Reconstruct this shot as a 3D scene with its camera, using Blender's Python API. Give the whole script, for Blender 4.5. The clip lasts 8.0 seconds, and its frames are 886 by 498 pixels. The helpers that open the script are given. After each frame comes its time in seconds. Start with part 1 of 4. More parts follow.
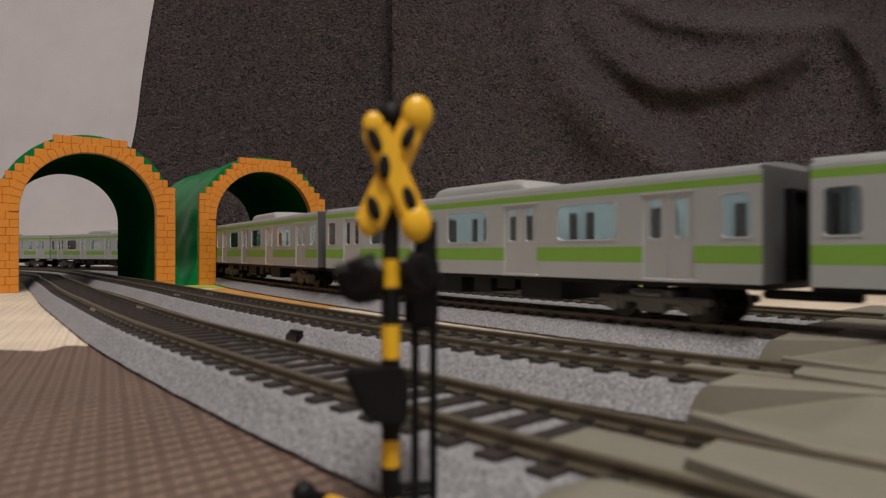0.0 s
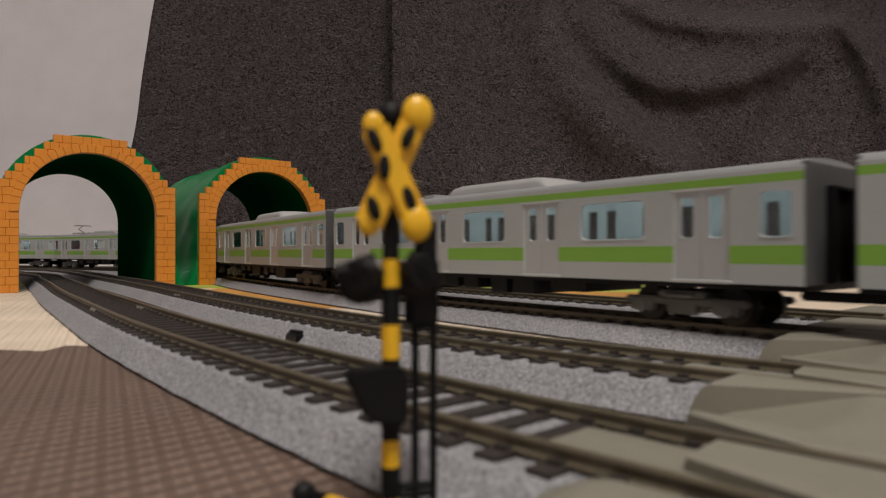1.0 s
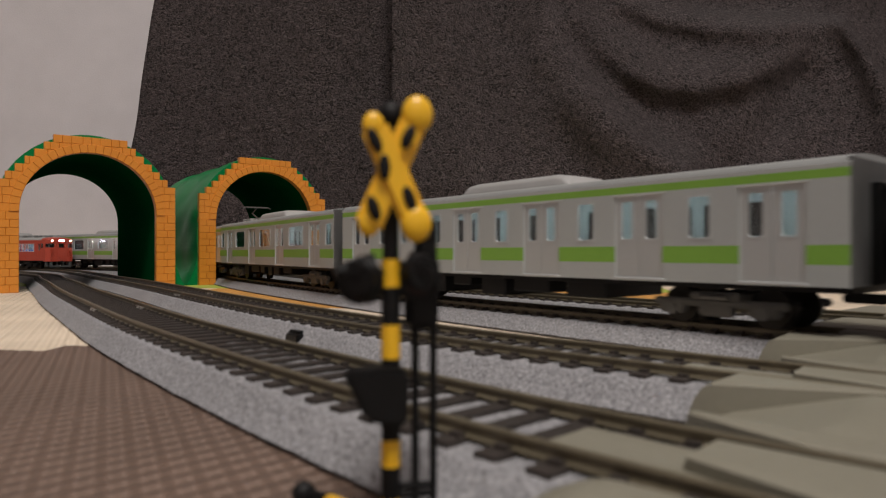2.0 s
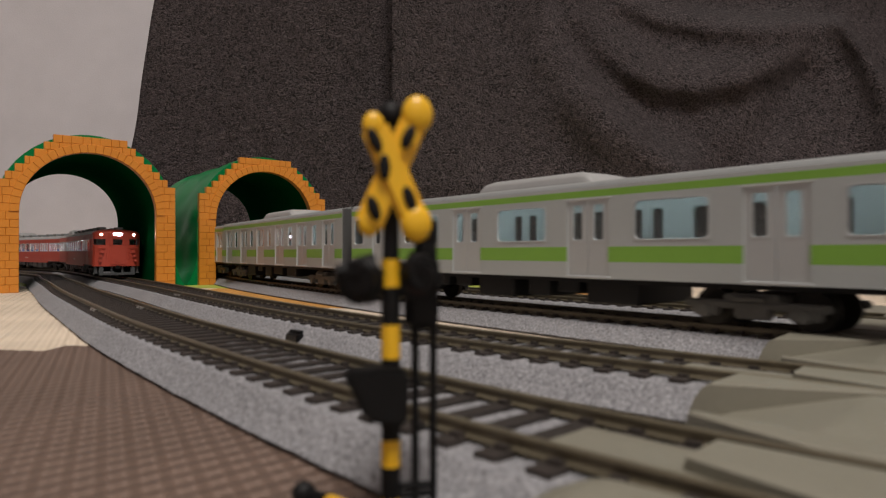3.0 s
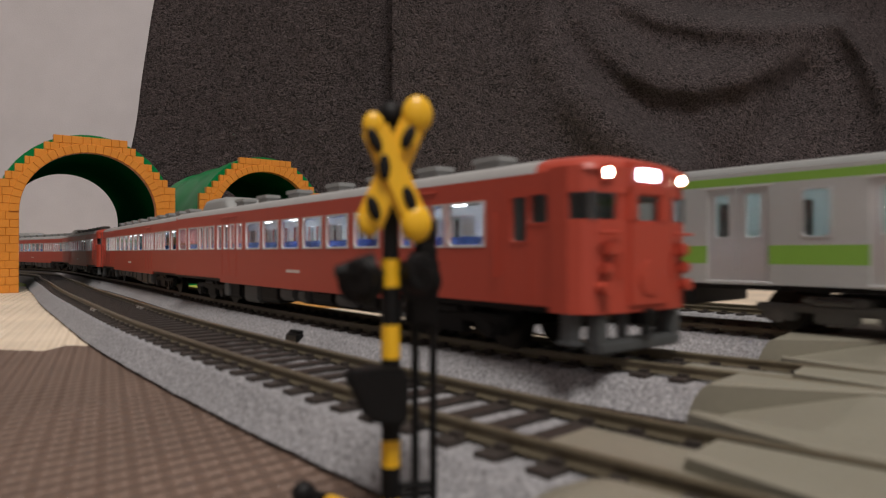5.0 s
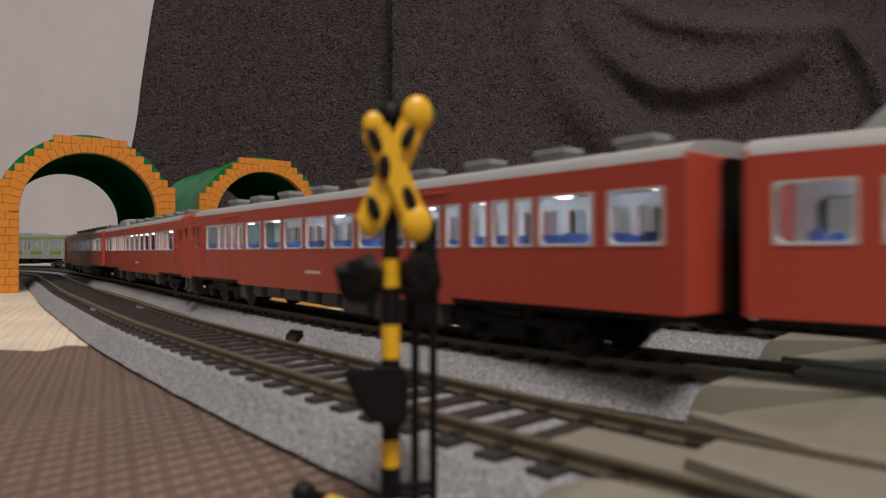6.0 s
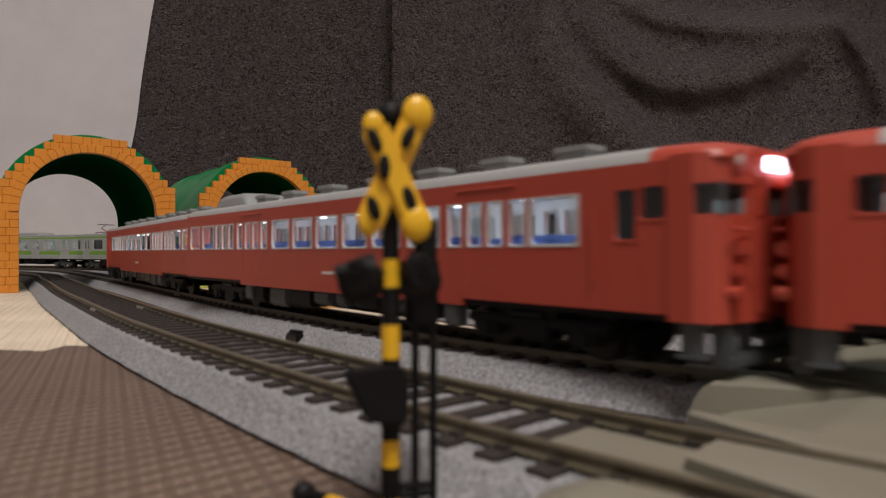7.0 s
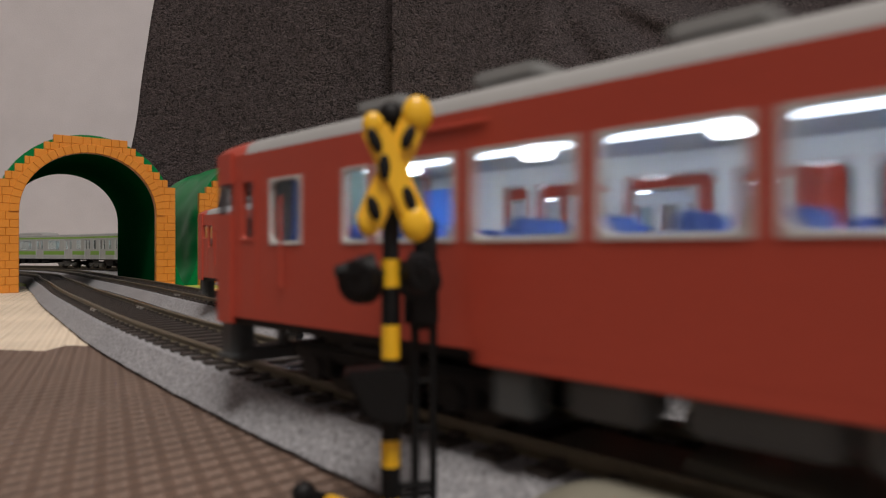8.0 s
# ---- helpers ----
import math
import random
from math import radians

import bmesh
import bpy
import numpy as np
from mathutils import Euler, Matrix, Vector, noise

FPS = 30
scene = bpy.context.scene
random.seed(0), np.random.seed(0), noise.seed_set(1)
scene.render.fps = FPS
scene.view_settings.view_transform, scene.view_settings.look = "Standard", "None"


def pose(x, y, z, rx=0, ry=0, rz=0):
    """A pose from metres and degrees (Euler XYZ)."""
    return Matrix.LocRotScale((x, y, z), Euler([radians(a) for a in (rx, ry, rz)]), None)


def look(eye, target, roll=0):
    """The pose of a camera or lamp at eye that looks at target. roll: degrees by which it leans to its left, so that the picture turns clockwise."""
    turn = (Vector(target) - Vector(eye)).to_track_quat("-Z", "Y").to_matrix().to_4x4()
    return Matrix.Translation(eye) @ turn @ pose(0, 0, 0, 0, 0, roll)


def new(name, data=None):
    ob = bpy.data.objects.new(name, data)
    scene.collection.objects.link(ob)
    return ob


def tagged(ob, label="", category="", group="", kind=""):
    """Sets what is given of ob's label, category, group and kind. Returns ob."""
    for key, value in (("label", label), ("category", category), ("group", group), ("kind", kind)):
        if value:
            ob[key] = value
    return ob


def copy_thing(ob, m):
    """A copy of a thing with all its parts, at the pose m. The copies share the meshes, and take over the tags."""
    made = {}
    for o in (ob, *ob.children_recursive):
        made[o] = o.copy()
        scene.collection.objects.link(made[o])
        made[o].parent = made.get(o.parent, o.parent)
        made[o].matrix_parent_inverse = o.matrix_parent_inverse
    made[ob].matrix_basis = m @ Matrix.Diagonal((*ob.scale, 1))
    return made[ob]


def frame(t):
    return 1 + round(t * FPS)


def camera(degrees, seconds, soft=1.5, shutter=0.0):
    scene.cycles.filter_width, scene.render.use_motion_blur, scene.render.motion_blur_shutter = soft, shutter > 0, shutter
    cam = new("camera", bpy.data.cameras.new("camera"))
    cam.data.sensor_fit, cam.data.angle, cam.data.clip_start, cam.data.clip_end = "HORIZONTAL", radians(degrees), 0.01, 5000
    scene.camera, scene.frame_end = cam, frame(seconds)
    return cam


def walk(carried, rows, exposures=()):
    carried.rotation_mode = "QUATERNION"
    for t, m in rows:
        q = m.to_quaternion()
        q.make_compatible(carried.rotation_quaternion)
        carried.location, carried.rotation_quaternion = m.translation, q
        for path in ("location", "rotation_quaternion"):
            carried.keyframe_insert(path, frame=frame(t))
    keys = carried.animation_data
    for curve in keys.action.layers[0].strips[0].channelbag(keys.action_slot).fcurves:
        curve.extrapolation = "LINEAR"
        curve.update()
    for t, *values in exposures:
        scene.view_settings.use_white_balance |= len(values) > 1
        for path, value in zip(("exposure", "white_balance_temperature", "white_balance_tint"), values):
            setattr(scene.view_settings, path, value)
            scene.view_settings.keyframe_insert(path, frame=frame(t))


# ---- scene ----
MM = 0.001
EYE = (0.0, 0.0, 0.0283)
cam = camera(68.55, 8.0, soft=1.2, shutter=0.2)
cam.data.dof.use_dof = True
cam.data.dof.focus_distance = 0.80
cam.data.dof.aperture_fstop = 32
CAM_POSE = pose(*EYE, 90.30, 0, 0)
walk(cam, [(0.0, CAM_POSE), (8.0, CAM_POSE)])

# ---- light: one warm ceiling lamp in a closed room ----
world = bpy.data.worlds.new("room_light")
scene.world = world
world.use_nodes = True
world.node_tree.nodes["Background"].inputs[0].default_value = (1.0, 0.93, 0.85, 1)
world.node_tree.nodes["Background"].inputs[1].default_value = 0.02


def ceiling_lamp(x, y, z, size, power, colour):
    d = bpy.data.lights.new("ceiling_lamp_light", "AREA")
    d.shape, d.size, d.energy, d.color = "DISK", size, power, colour
    ob = new("ceiling_lamp_light", d)
    ob.matrix_world = look((x, y, z), (x, y, 0))
    return ob


ceiling_lamp(0.25, -0.85, 2.25, 0.8, 56, (1.0, 0.94, 0.88))
scene.view_settings.exposure = 0.0


# ---- materials ----
def nodes_of(name):
    m = bpy.data.materials.new(name)
    m.use_nodes = True
    t = m.node_tree
    return m, t, t.nodes["Principled BSDF"]


def surface(name, col, rough=0.55, var=0.12, scale=60.0, fine=1500.0, bump=0.15, metal=0.0, coat=0.0, dist=0.0002, sheen=0.0, spec=0.5):
    """Paint, plastic or metal with two scales of tint and a fine relief; scales in features per metre."""
    m, t, b = nodes_of(name)
    co = t.nodes.new("ShaderNodeTexCoord")
    n1, n2 = t.nodes.new("ShaderNodeTexNoise"), t.nodes.new("ShaderNodeTexNoise")
    n1.inputs["Scale"].default_value, n2.inputs["Scale"].default_value = scale, fine
    n1.inputs["Detail"].default_value, n2.inputs["Detail"].default_value = 4, 3
    for n in (n1, n2):
        t.links.new(co.outputs["Object"], n.inputs["Vector"])
    ramp = t.nodes.new("ShaderNodeValToRGB")
    ramp.color_ramp.elements[0].position, ramp.color_ramp.elements[1].position = 0.3, 0.7
    ramp.color_ramp.elements[0].color = (*[c * (1 - var) for c in col], 1)
    ramp.color_ramp.elements[1].color = (*[min(1, c * (1 + var)) for c in col], 1)
    mix = t.nodes.new("ShaderNodeMath")
    mix.operation = "MULTIPLY_ADD"
    mix.inputs[1].default_value = 0.4
    t.links.new(n2.outputs["Fac"], mix.inputs[0])
    k = t.nodes.new("ShaderNodeMath")
    k.operation = "MULTIPLY"
    k.inputs[1].default_value = 0.6
    t.links.new(n1.outputs["Fac"], k.inputs[0])
    t.links.new(k.outputs[0], mix.inputs[2])
    t.links.new(mix.outputs[0], ramp.inputs["Fac"])
    t.links.new(ramp.outputs["Color"], b.inputs["Base Color"])
    b.inputs["Roughness"].default_value, b.inputs["Metallic"].default_value = rough, metal
    b.inputs["Coat Weight"].default_value = coat
    b.inputs["Sheen Weight"].default_value = sheen
    b.inputs["Specular IOR Level"].default_value = spec
    if bump:
        bp = t.nodes.new("ShaderNodeBump")
        bp.inputs["Strength"].default_value, bp.inputs["Distance"].default_value = bump, dist
        t.links.new(n2.outputs["Fac"], bp.inputs["Height"])
        t.links.new(bp.outputs["Normal"], b.inputs["Normal"])
    return m


def glow(name, col, strength):
    m, t, b = nodes_of(name)
    b.inputs["Base Color"].default_value = (0.8, 0.8, 0.8, 1)
    b.inputs["Emission Color"].default_value = (*col, 1)
    b.inputs["Emission Strength"].default_value = strength
    return m


def ballast_material():
    m, t, b = nodes_of("grey_ballast")
    co = t.nodes.new("ShaderNodeTexCoord")
    vo, no, sp = t.nodes.new("ShaderNodeTexVoronoi"), t.nodes.new("ShaderNodeTexNoise"), t.nodes.new("ShaderNodeTexNoise")
    vo.inputs["Scale"].default_value, no.inputs["Scale"].default_value, sp.inputs["Scale"].default_value = 1100, 1500, 40
    sp.inputs["Detail"].default_value = 3
    for n in (vo, no, sp):
        t.links.new(co.outputs["Object"], n.inputs["Vector"])
    r = t.nodes.new("ShaderNodeValToRGB")
    e = r.color_ramp.elements
    e[0].position, e[0].color = 0.25, (0.145, 0.143, 0.15, 1)
    e[1].position, e[1].color = 0.78, (0.50, 0.495, 0.515, 1)
    x = e.new(0.45)
    x.color = (0.27, 0.268, 0.285, 1)
    x = e.new(0.6)
    x.color = (0.36, 0.357, 0.375, 1)
    t.links.new(no.outputs["Fac"], r.inputs["Fac"])
    mx = t.nodes.new("ShaderNodeMix")
    mx.data_type, mx.blend_type = "RGBA", "MULTIPLY"
    mx.inputs["Factor"].default_value = 0.3
    t.links.new(r.outputs["Color"], mx.inputs["A"])
    t.links.new(sp.outputs["Fac"], mx.inputs["B"])
    t.links.new(mx.outputs["Result"], b.inputs["Base Color"])
    b.inputs["Roughness"].default_value = 0.85
    bp = t.nodes.new("ShaderNodeBump")
    bp.inputs["Strength"].default_value, bp.inputs["Distance"].default_value = 0.5, 0.0004
    t.links.new(vo.outputs["Distance"], bp.inputs["Height"])
    t.links.new(bp.outputs["Normal"], b.inputs["Normal"])
    return m


def weave_material(name, col):
    """Foam with a pressed rice-grain weave: small staggered pads."""
    m, t, b = nodes_of(name)
    co = t.nodes.new("ShaderNodeTexCoord")
    sep = t.nodes.new("ShaderNodeSeparateXYZ")
    t.links.new(co.outputs["Object"], sep.inputs[0])
    waves = []
    for axis, period in (("X", 0.0046), ("Y", 0.0062)):
        k = t.nodes.new("ShaderNodeMath")
        k.operation = "MULTIPLY"
        k.inputs[1].default_value = 2 * math.pi / period
        w = t.nodes.new("ShaderNodeMath")
        w.operation = "SINE"
        t.links.new(sep.outputs[axis], k.inputs[0])
        t.links.new(k.outputs[0], w.inputs[0])
        waves.append(w)
    pads = t.nodes.new("ShaderNodeMath")
    pads.operation = "MULTIPLY"
    t.links.new(waves[0].outputs[0], pads.inputs[0])
    t.links.new(waves[1].outputs[0], pads.inputs[1])
    no = t.nodes.new("ShaderNodeTexNoise")
    no.inputs["Scale"].default_value, no.inputs["Detail"].default_value = 25, 4
    t.links.new(co.outputs["Object"], no.inputs["Vector"])
    r = t.nodes.new("ShaderNodeValToRGB")
    r.color_ramp.elements[0].position, r.color_ramp.elements[1].position = 0.3, 0.7
    r.color_ramp.elements[0].color = (*[c * 0.85 for c in col], 1)
    r.color_ramp.elements[1].color = (*[min(1, c * 1.12) for c in col], 1)
    t.links.new(no.outputs["Fac"], r.inputs["Fac"])
    t.links.new(r.outputs["Color"], b.inputs["Base Color"])
    b.inputs["Roughness"].default_value = 0.6
    bp = t.nodes.new("ShaderNodeBump")
    bp.inputs["Strength"].default_value, bp.inputs["Distance"].default_value = 1.0, 0.0009
    t.links.new(pads.outputs[0], bp.inputs["Height"])
    t.links.new(bp.outputs["Normal"], b.inputs["Normal"])
    return m


def fleece_material():
    m, t, b = nodes_of("dark_grey_fleece")
    co = t.nodes.new("ShaderNodeTexCoord")
    n1, n2, n3 = (t.nodes.new("ShaderNodeTexNoise") for _ in range(3))
    for n, s, d in ((n1, 150, 2), (n2, 520, 3), (n3, 9, 4)):
        n.inputs["Scale"].default_value, n.inputs["Detail"].default_value = s, d
        t.links.new(co.outputs["Object"], n.inputs["Vector"])
    n1.inputs["Distortion"].default_value = 2.2
    add = t.nodes.new("ShaderNodeMath")
    add.operation = "MULTIPLY_ADD"
    add.inputs[1].default_value = 0.35
    t.links.new(n2.outputs["Fac"], add.inputs[0])
    t.links.new(n1.outputs["Fac"], add.inputs[2])
    r = t.nodes.new("ShaderNodeValToRGB")
    r.color_ramp.elements[0].position, r.color_ramp.elements[1].position = 0.5, 0.95
    r.color_ramp.elements[0].color = (0.026, 0.021, 0.022, 1)
    r.color_ramp.elements[1].color = (0.230, 0.185, 0.192, 1)
    t.links.new(add.outputs[0], r.inputs["Fac"])
    mx = t.nodes.new("ShaderNodeMix")
    mx.data_type, mx.blend_type = "RGBA", "MULTIPLY"
    mx.inputs["Factor"].default_value = 0.25
    t.links.new(r.outputs["Color"], mx.inputs["A"])
    t.links.new(n3.outputs["Fac"], mx.inputs["B"])
    t.links.new(mx.outputs["Result"], b.inputs["Base Color"])
    b.inputs["Roughness"].default_value = 0.95
    b.inputs["Sheen Weight"].default_value, b.inputs["Sheen Roughness"].default_value = 0.08, 0.5
    b.inputs["Specular IOR Level"].default_value = 0.06
    bp = t.nodes.new("ShaderNodeBump")
    bp.inputs["Strength"].default_value, bp.inputs["Distance"].default_value = 1.0, 0.015
    t.links.new(add.outputs[0], bp.inputs["Height"])
    t.links.new(bp.outputs["Normal"], b.inputs["Normal"])
    return m


def glass_material(name, tint):
    m, t, b = nodes_of(name)
    b.inputs["Base Color"].default_value = (*tint, 1)
    b.inputs["Roughness"].default_value = 0.02
    b.inputs["Transmission Weight"].default_value = 1.0
    b.inputs["IOR"].default_value = 1.35
    return m


BALLAST = ballast_material()
RAIL = surface("weathered_rail", (0.155, 0.132, 0.09), 0.40, 0.25, 30, 900, 0.1, metal=0.4)
TIE = surface("dark_brown_tie", (0.028, 0.022, 0.019), 0.6, 0.3, 120, 1500, 0.3)
METAL = surface("bright_joiner", (0.45, 0.44, 0.42), 0.35, 0.2, 200, 1500, 0.1, metal=0.9)
BROWN = weave_material("brown_foam", (0.165, 0.110, 0.084))
BEIGE = weave_material("beige_foam", (0.86, 0.72, 0.56))
ORANGE_FOAM = weave_material("orange_foam", (0.72, 0.36, 0.09))
LIME = weave_material("lime_foam", (0.52, 0.60, 0.10))
FLEECE = fleece_material()
WALLPAPER = surface("pale_lilac_wallpaper", (0.74, 0.715, 0.745), 0.8, 0.06, 18, 400, 0.5, dist=0.0006)
BRICK = surface("orange_plastic", (0.68, 0.25, 0.028), 0.38, 0.10, 40, 800, 0.12)
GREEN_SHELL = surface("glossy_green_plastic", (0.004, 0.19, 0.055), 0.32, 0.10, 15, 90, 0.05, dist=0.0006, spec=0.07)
# same green as the shell, darkened to paint in the shade under the vault
GREEN_INSIDE_SHADE = surface("matt_green_plastic_inside", (0.0015, 0.062, 0.018), 0.8, 0.12, 15, 300, 0.05, spec=0.0)
PLATE = surface("olive_grey_plastic", (0.225, 0.212, 0.168), 0.45, 0.08, 30, 900, 0.15)
SILVER = surface("brushed_silver", (0.50, 0.53, 0.53), 0.40, 0.04, 30, 900, 0.05, metal=0.35)
DOOR_SILVER = surface("satin_door_silver", (0.58, 0.60, 0.60), 0.3, 0.04, 30, 900, 0.05, metal=0.5)
ROOF_GREY = surface("roof_grey", (0.27, 0.28, 0.28), 0.5, 0.1, 60, 900, 0.1)
# dark grey that puts the shade between the cars into the colour
END_SHADE_GREY = surface("end_wall_grey", (0.08, 0.08, 0.08), 0.6, 0.1, 60, 900, 0.05)
AC_GREY = surface("light_roof_unit_grey", (0.37, 0.37, 0.37), 0.45, 0.06, 60, 900, 0.05)
BAND = surface("yellow_green_band", (0.21, 0.41, 0.06), 0.4, 0.05, 60, 900, 0.03)
RED = surface("vermilion_paint", (0.455, 0.064, 0.038), 0.42, 0.06, 30, 900, 0.04)
RED_ROOF = surface("pale_grey_roof", (0.36, 0.36, 0.36), 0.55, 0.08, 60, 900, 0.05)
UNDER_GREY = surface("underfloor_grey", (0.07, 0.075, 0.078), 0.55, 0.15, 80, 900, 0.1)
BLACK = surface("black_plastic", (0.006, 0.006, 0.0065), 0.5, 0.2, 80, 900, 0.05, spec=0.22)
BOGIE = surface("bogie_dark_grey", (0.085, 0.085, 0.08), 0.5, 0.2, 120, 900, 0.1)
WHEEL = surface("wheel_steel", (0.035, 0.033, 0.03), 0.45, 0.1, 60, 900, 0.0, metal=0.9)
INSIDE = surface("cabin_cream", (0.55, 0.55, 0.54), 0.6, 0.05, 60, 900, 0.0)
SEAT_BLUE = surface("seat_blue", (0.03, 0.09, 0.33), 0.7, 0.1, 60, 900, 0.0)
CURTAIN = surface("curtain_blue", (0.05, 0.17, 0.62), 0.8, 0.08, 60, 900, 0.0)
SEAT_DARK = surface("seat_grey_green", (0.09, 0.14, 0.13), 0.7, 0.1, 60, 900, 0.0)
GLASS = glass_material("clear_glass", (0.93, 0.96, 1.0))
GLASS_GREY = glass_material("smoked_glass", (0.76, 0.83, 0.82))
LED = glow("white_cabin_led", (0.80, 0.90, 1.0), 4.5)
LED_DOT = glow("white_led_dot", (0.92, 0.96, 1.0), 60.0)
LED_DIM = glow("dim_cabin_strip", (0.80, 0.95, 1.0), 4.5)
HEADLIGHT = glow("warm_headlight", (1.0, 0.90, 0.68), 40.0)
UNLIT = surface("unlit_lens", (0.5, 0.48, 0.42), 0.15, 0.05, 100, 900, 0)
SIGN_LIT = glow("lit_destination_sign", (0.86, 0.80, 1.0), 9.0)
YELLOW = surface("signal_yellow", (0.88, 0.50, 0.02), 0.35, 0.05, 100, 900, 0.03)
LENS = surface("dark_red_lens", (0.05, 0.004, 0.004), 0.15, 0.05, 100, 900, 0.0)
WHITE_MARK = surface("white_print", (0.7, 0.66, 0.62), 0.5, 0.05, 100, 900, 0.0)


# ---- track plan (metres) ----
def smooth_path(ctrl, step=2.0):
    """Arc-length polyline through the control points, centripetal in feel."""
    p = np.array(ctrl, float)
    d = np.r_[0, np.cumsum(np.hypot(*np.diff(p, axis=0).T))]
    m = np.gradient(p, d, axis=0)
    q = []
    for i in range(len(p) - 1):
        h = d[i + 1] - d[i]
        for u in np.linspace(0, 1, max(2, int(h / step)), endpoint=False):
            q.append((2*u**3-3*u**2+1)*p[i] + (u**3-2*u**2+u)*h*m[i] + (-2*u**3+3*u**2)*p[i+1] + (u**3-u**2)*h*m[i+1])
    q.append(p[-1])
    q = np.array(q)
    for _ in range(60):
        q[1:-1] = 0.25*q[:-2] + 0.5*q[1:-1] + 0.25*q[2:]
    return resample(q, step)


def resample(q, step=2.0):
    d = np.r_[0, np.cumsum(np.hypot(*np.diff(q, axis=0).T))]
    s = np.arange(0, d[-1], step)
    return np.c_[np.interp(s, d, q[:, 0]), np.interp(s, d, q[:, 1])]


def normals(q):
    t = np.gradient(q, axis=0)
    t /= np.hypot(*t.T)[:, None]
    return np.c_[t[:, 1], -t[:, 0]]


N_CTRL = [(2345.5, -2134.8), (1495.5, -1332.8), (755.5, -634.8), (375.4, -274.7), (131.5, -31.8), (48.7, 45.2), (30.5, 62.3), (13.3, 79.7), (-3.5, 98.1), (-19.9, 117.2), (-51.5, 155.5), (-82.5, 194.8), (-141.5, 276.0), (-200.0, 358.0), (-257.0, 442.0), (-313.0, 523.0), (-365.0, 600.0), (-425.0, 665.0), (-490.0, 725.0), (-560.0, 778.0), (-650.0, 822.0), (-800.0, 865.0), (-1000.0, 890.0), (-2600.0, 900.0)]
M_CTRL = [(871.6, -536.3), (471.6, -216.3), (171.5, 21.7), (111.6, 70.7), (71.5, 102.8), (55.2, 116.8), (18.2, 150.2), (-15.3, 188.2), (-46.4, 227.4), (-106.0, 308.0), (-164.0, 390.5), (-222.7, 472.0), (-282.0, 551.0), (-335.0, 625.0), (-388.0, 695.0), (-450.0, 770.0), (-527.0, 835.0), (-620.0, 880.0), (-780.0, 925.0), (-1000.0, 950.0), (-2600.0, 960.0)]
F_CTRL = [(2297.2, -1932.9), (1497.2, -1172.9), (897.2, -602.9), (497.2, -222.9), (184.2, 84.2), (141.1, 127.2), (107.0, 163.3), (73.7, 201.4), (41.5, 239.5), (10.4, 278.8), (-49.1, 359.8), (-102.0, 438.0), (-147.0, 510.0), (-186.0, 580.0), (-225.0, 645.0), (-275.0, 705.0), (-345.0, 768.0), (-435.0, 830.0), (-515.0, 884.0), (-590.0, 920.0), (-760.0, 975.0), (-1000.0, 1010.0), (-2900.0, 1020.0)]
PATH_N, PATH_M, PATH_F = smooth_path(N_CTRL), smooth_path(M_CTRL), smooth_path(F_CTRL)
PATH_G = resample(PATH_F + 58 * normals(PATH_F))
RAIL_TOP = 8.0


def at(path, s):
    i = min(max(s / 2.0, 0), len(path) - 1.001)
    k = int(i)
    return path[k] + (path[k+1] - path[k]) * (i - k)




# ---- mesh helpers ----
def part(name, bm, material, parent=None, label=""):
    """One bmesh as one mesh object under a thing or a part."""
    me = bpy.data.meshes.new(name)
    bm.to_mesh(me)
    bm.free()
    for m in (material if isinstance(material, (list, tuple)) else [material]):
        me.materials.append(m)
    ob = new(name, me)
    ob.parent = parent
    if label:
        ob["label"] = label
    return ob


def part_again(ob, m, parent=None):
    """Another object on the same mesh, at the pose m under a parent."""
    o = new(ob.name.split(".")[0], ob.data)
    o.parent = parent
    o.matrix_basis = m
    for k in ("label",):
        if k in ob:
            o[k] = ob[k]
    return o


def smooth(ob, angle=40):
    for p in ob.data.polygons:
        p.use_smooth = True
    ob.data.set_sharp_from_angle(angle=radians(angle))
    return ob


def box(bm, x0, x1, y0, y1, z0, z1, mat=0):
    v = [bm.verts.new((x * MM, y * MM, z * MM)) for x in (x0, x1) for y in (y0, y1) for z in (z0, z1)]
    for f in ((0, 1, 3, 2), (4, 6, 7, 5), (0, 4, 5, 1), (2, 3, 7, 6), (0, 2, 6, 4), (1, 5, 7, 3)):
        bm.faces.new([v[i] for i in f]).material_index = mat


def rbox(x0, x1, y0, y1, z0, z1, r=0.5, seg=2):
    """A box with rounded edges."""
    bm = bmesh.new()
    box(bm, x0, x1, y0, y1, z0, z1)
    bmesh.ops.recalc_face_normals(bm, faces=bm.faces)
    bmesh.ops.bevel(bm, geom=bm.edges[:], offset=r * MM, segments=seg, affect="EDGES", clamp_overlap=True)
    return bm


def join(*bms):
    out = bmesh.new()
    for b in bms:
        me = bpy.data.meshes.new("tmp")
        b.to_mesh(me)
        b.free()
        out.from_mesh(me)
        bpy.data.meshes.remove(me)
    return out


def rod(p, q, r, n=10, r2=None):
    """A tapered rod from p to q (mm)."""
    bm = bmesh.new()
    a, b = Vector(p) * MM, Vector(q) * MM
    d = b - a
    bmesh.ops.create_cone(bm, cap_ends=True, segments=n, radius1=r * MM, radius2=(r if r2 is None else r2) * MM, depth=d.length)
    bmesh.ops.transform(bm, matrix=Matrix.Translation((a + b) / 2) @ d.to_track_quat("Z", "Y").to_matrix().to_4x4(), verts=bm.verts)
    return bm


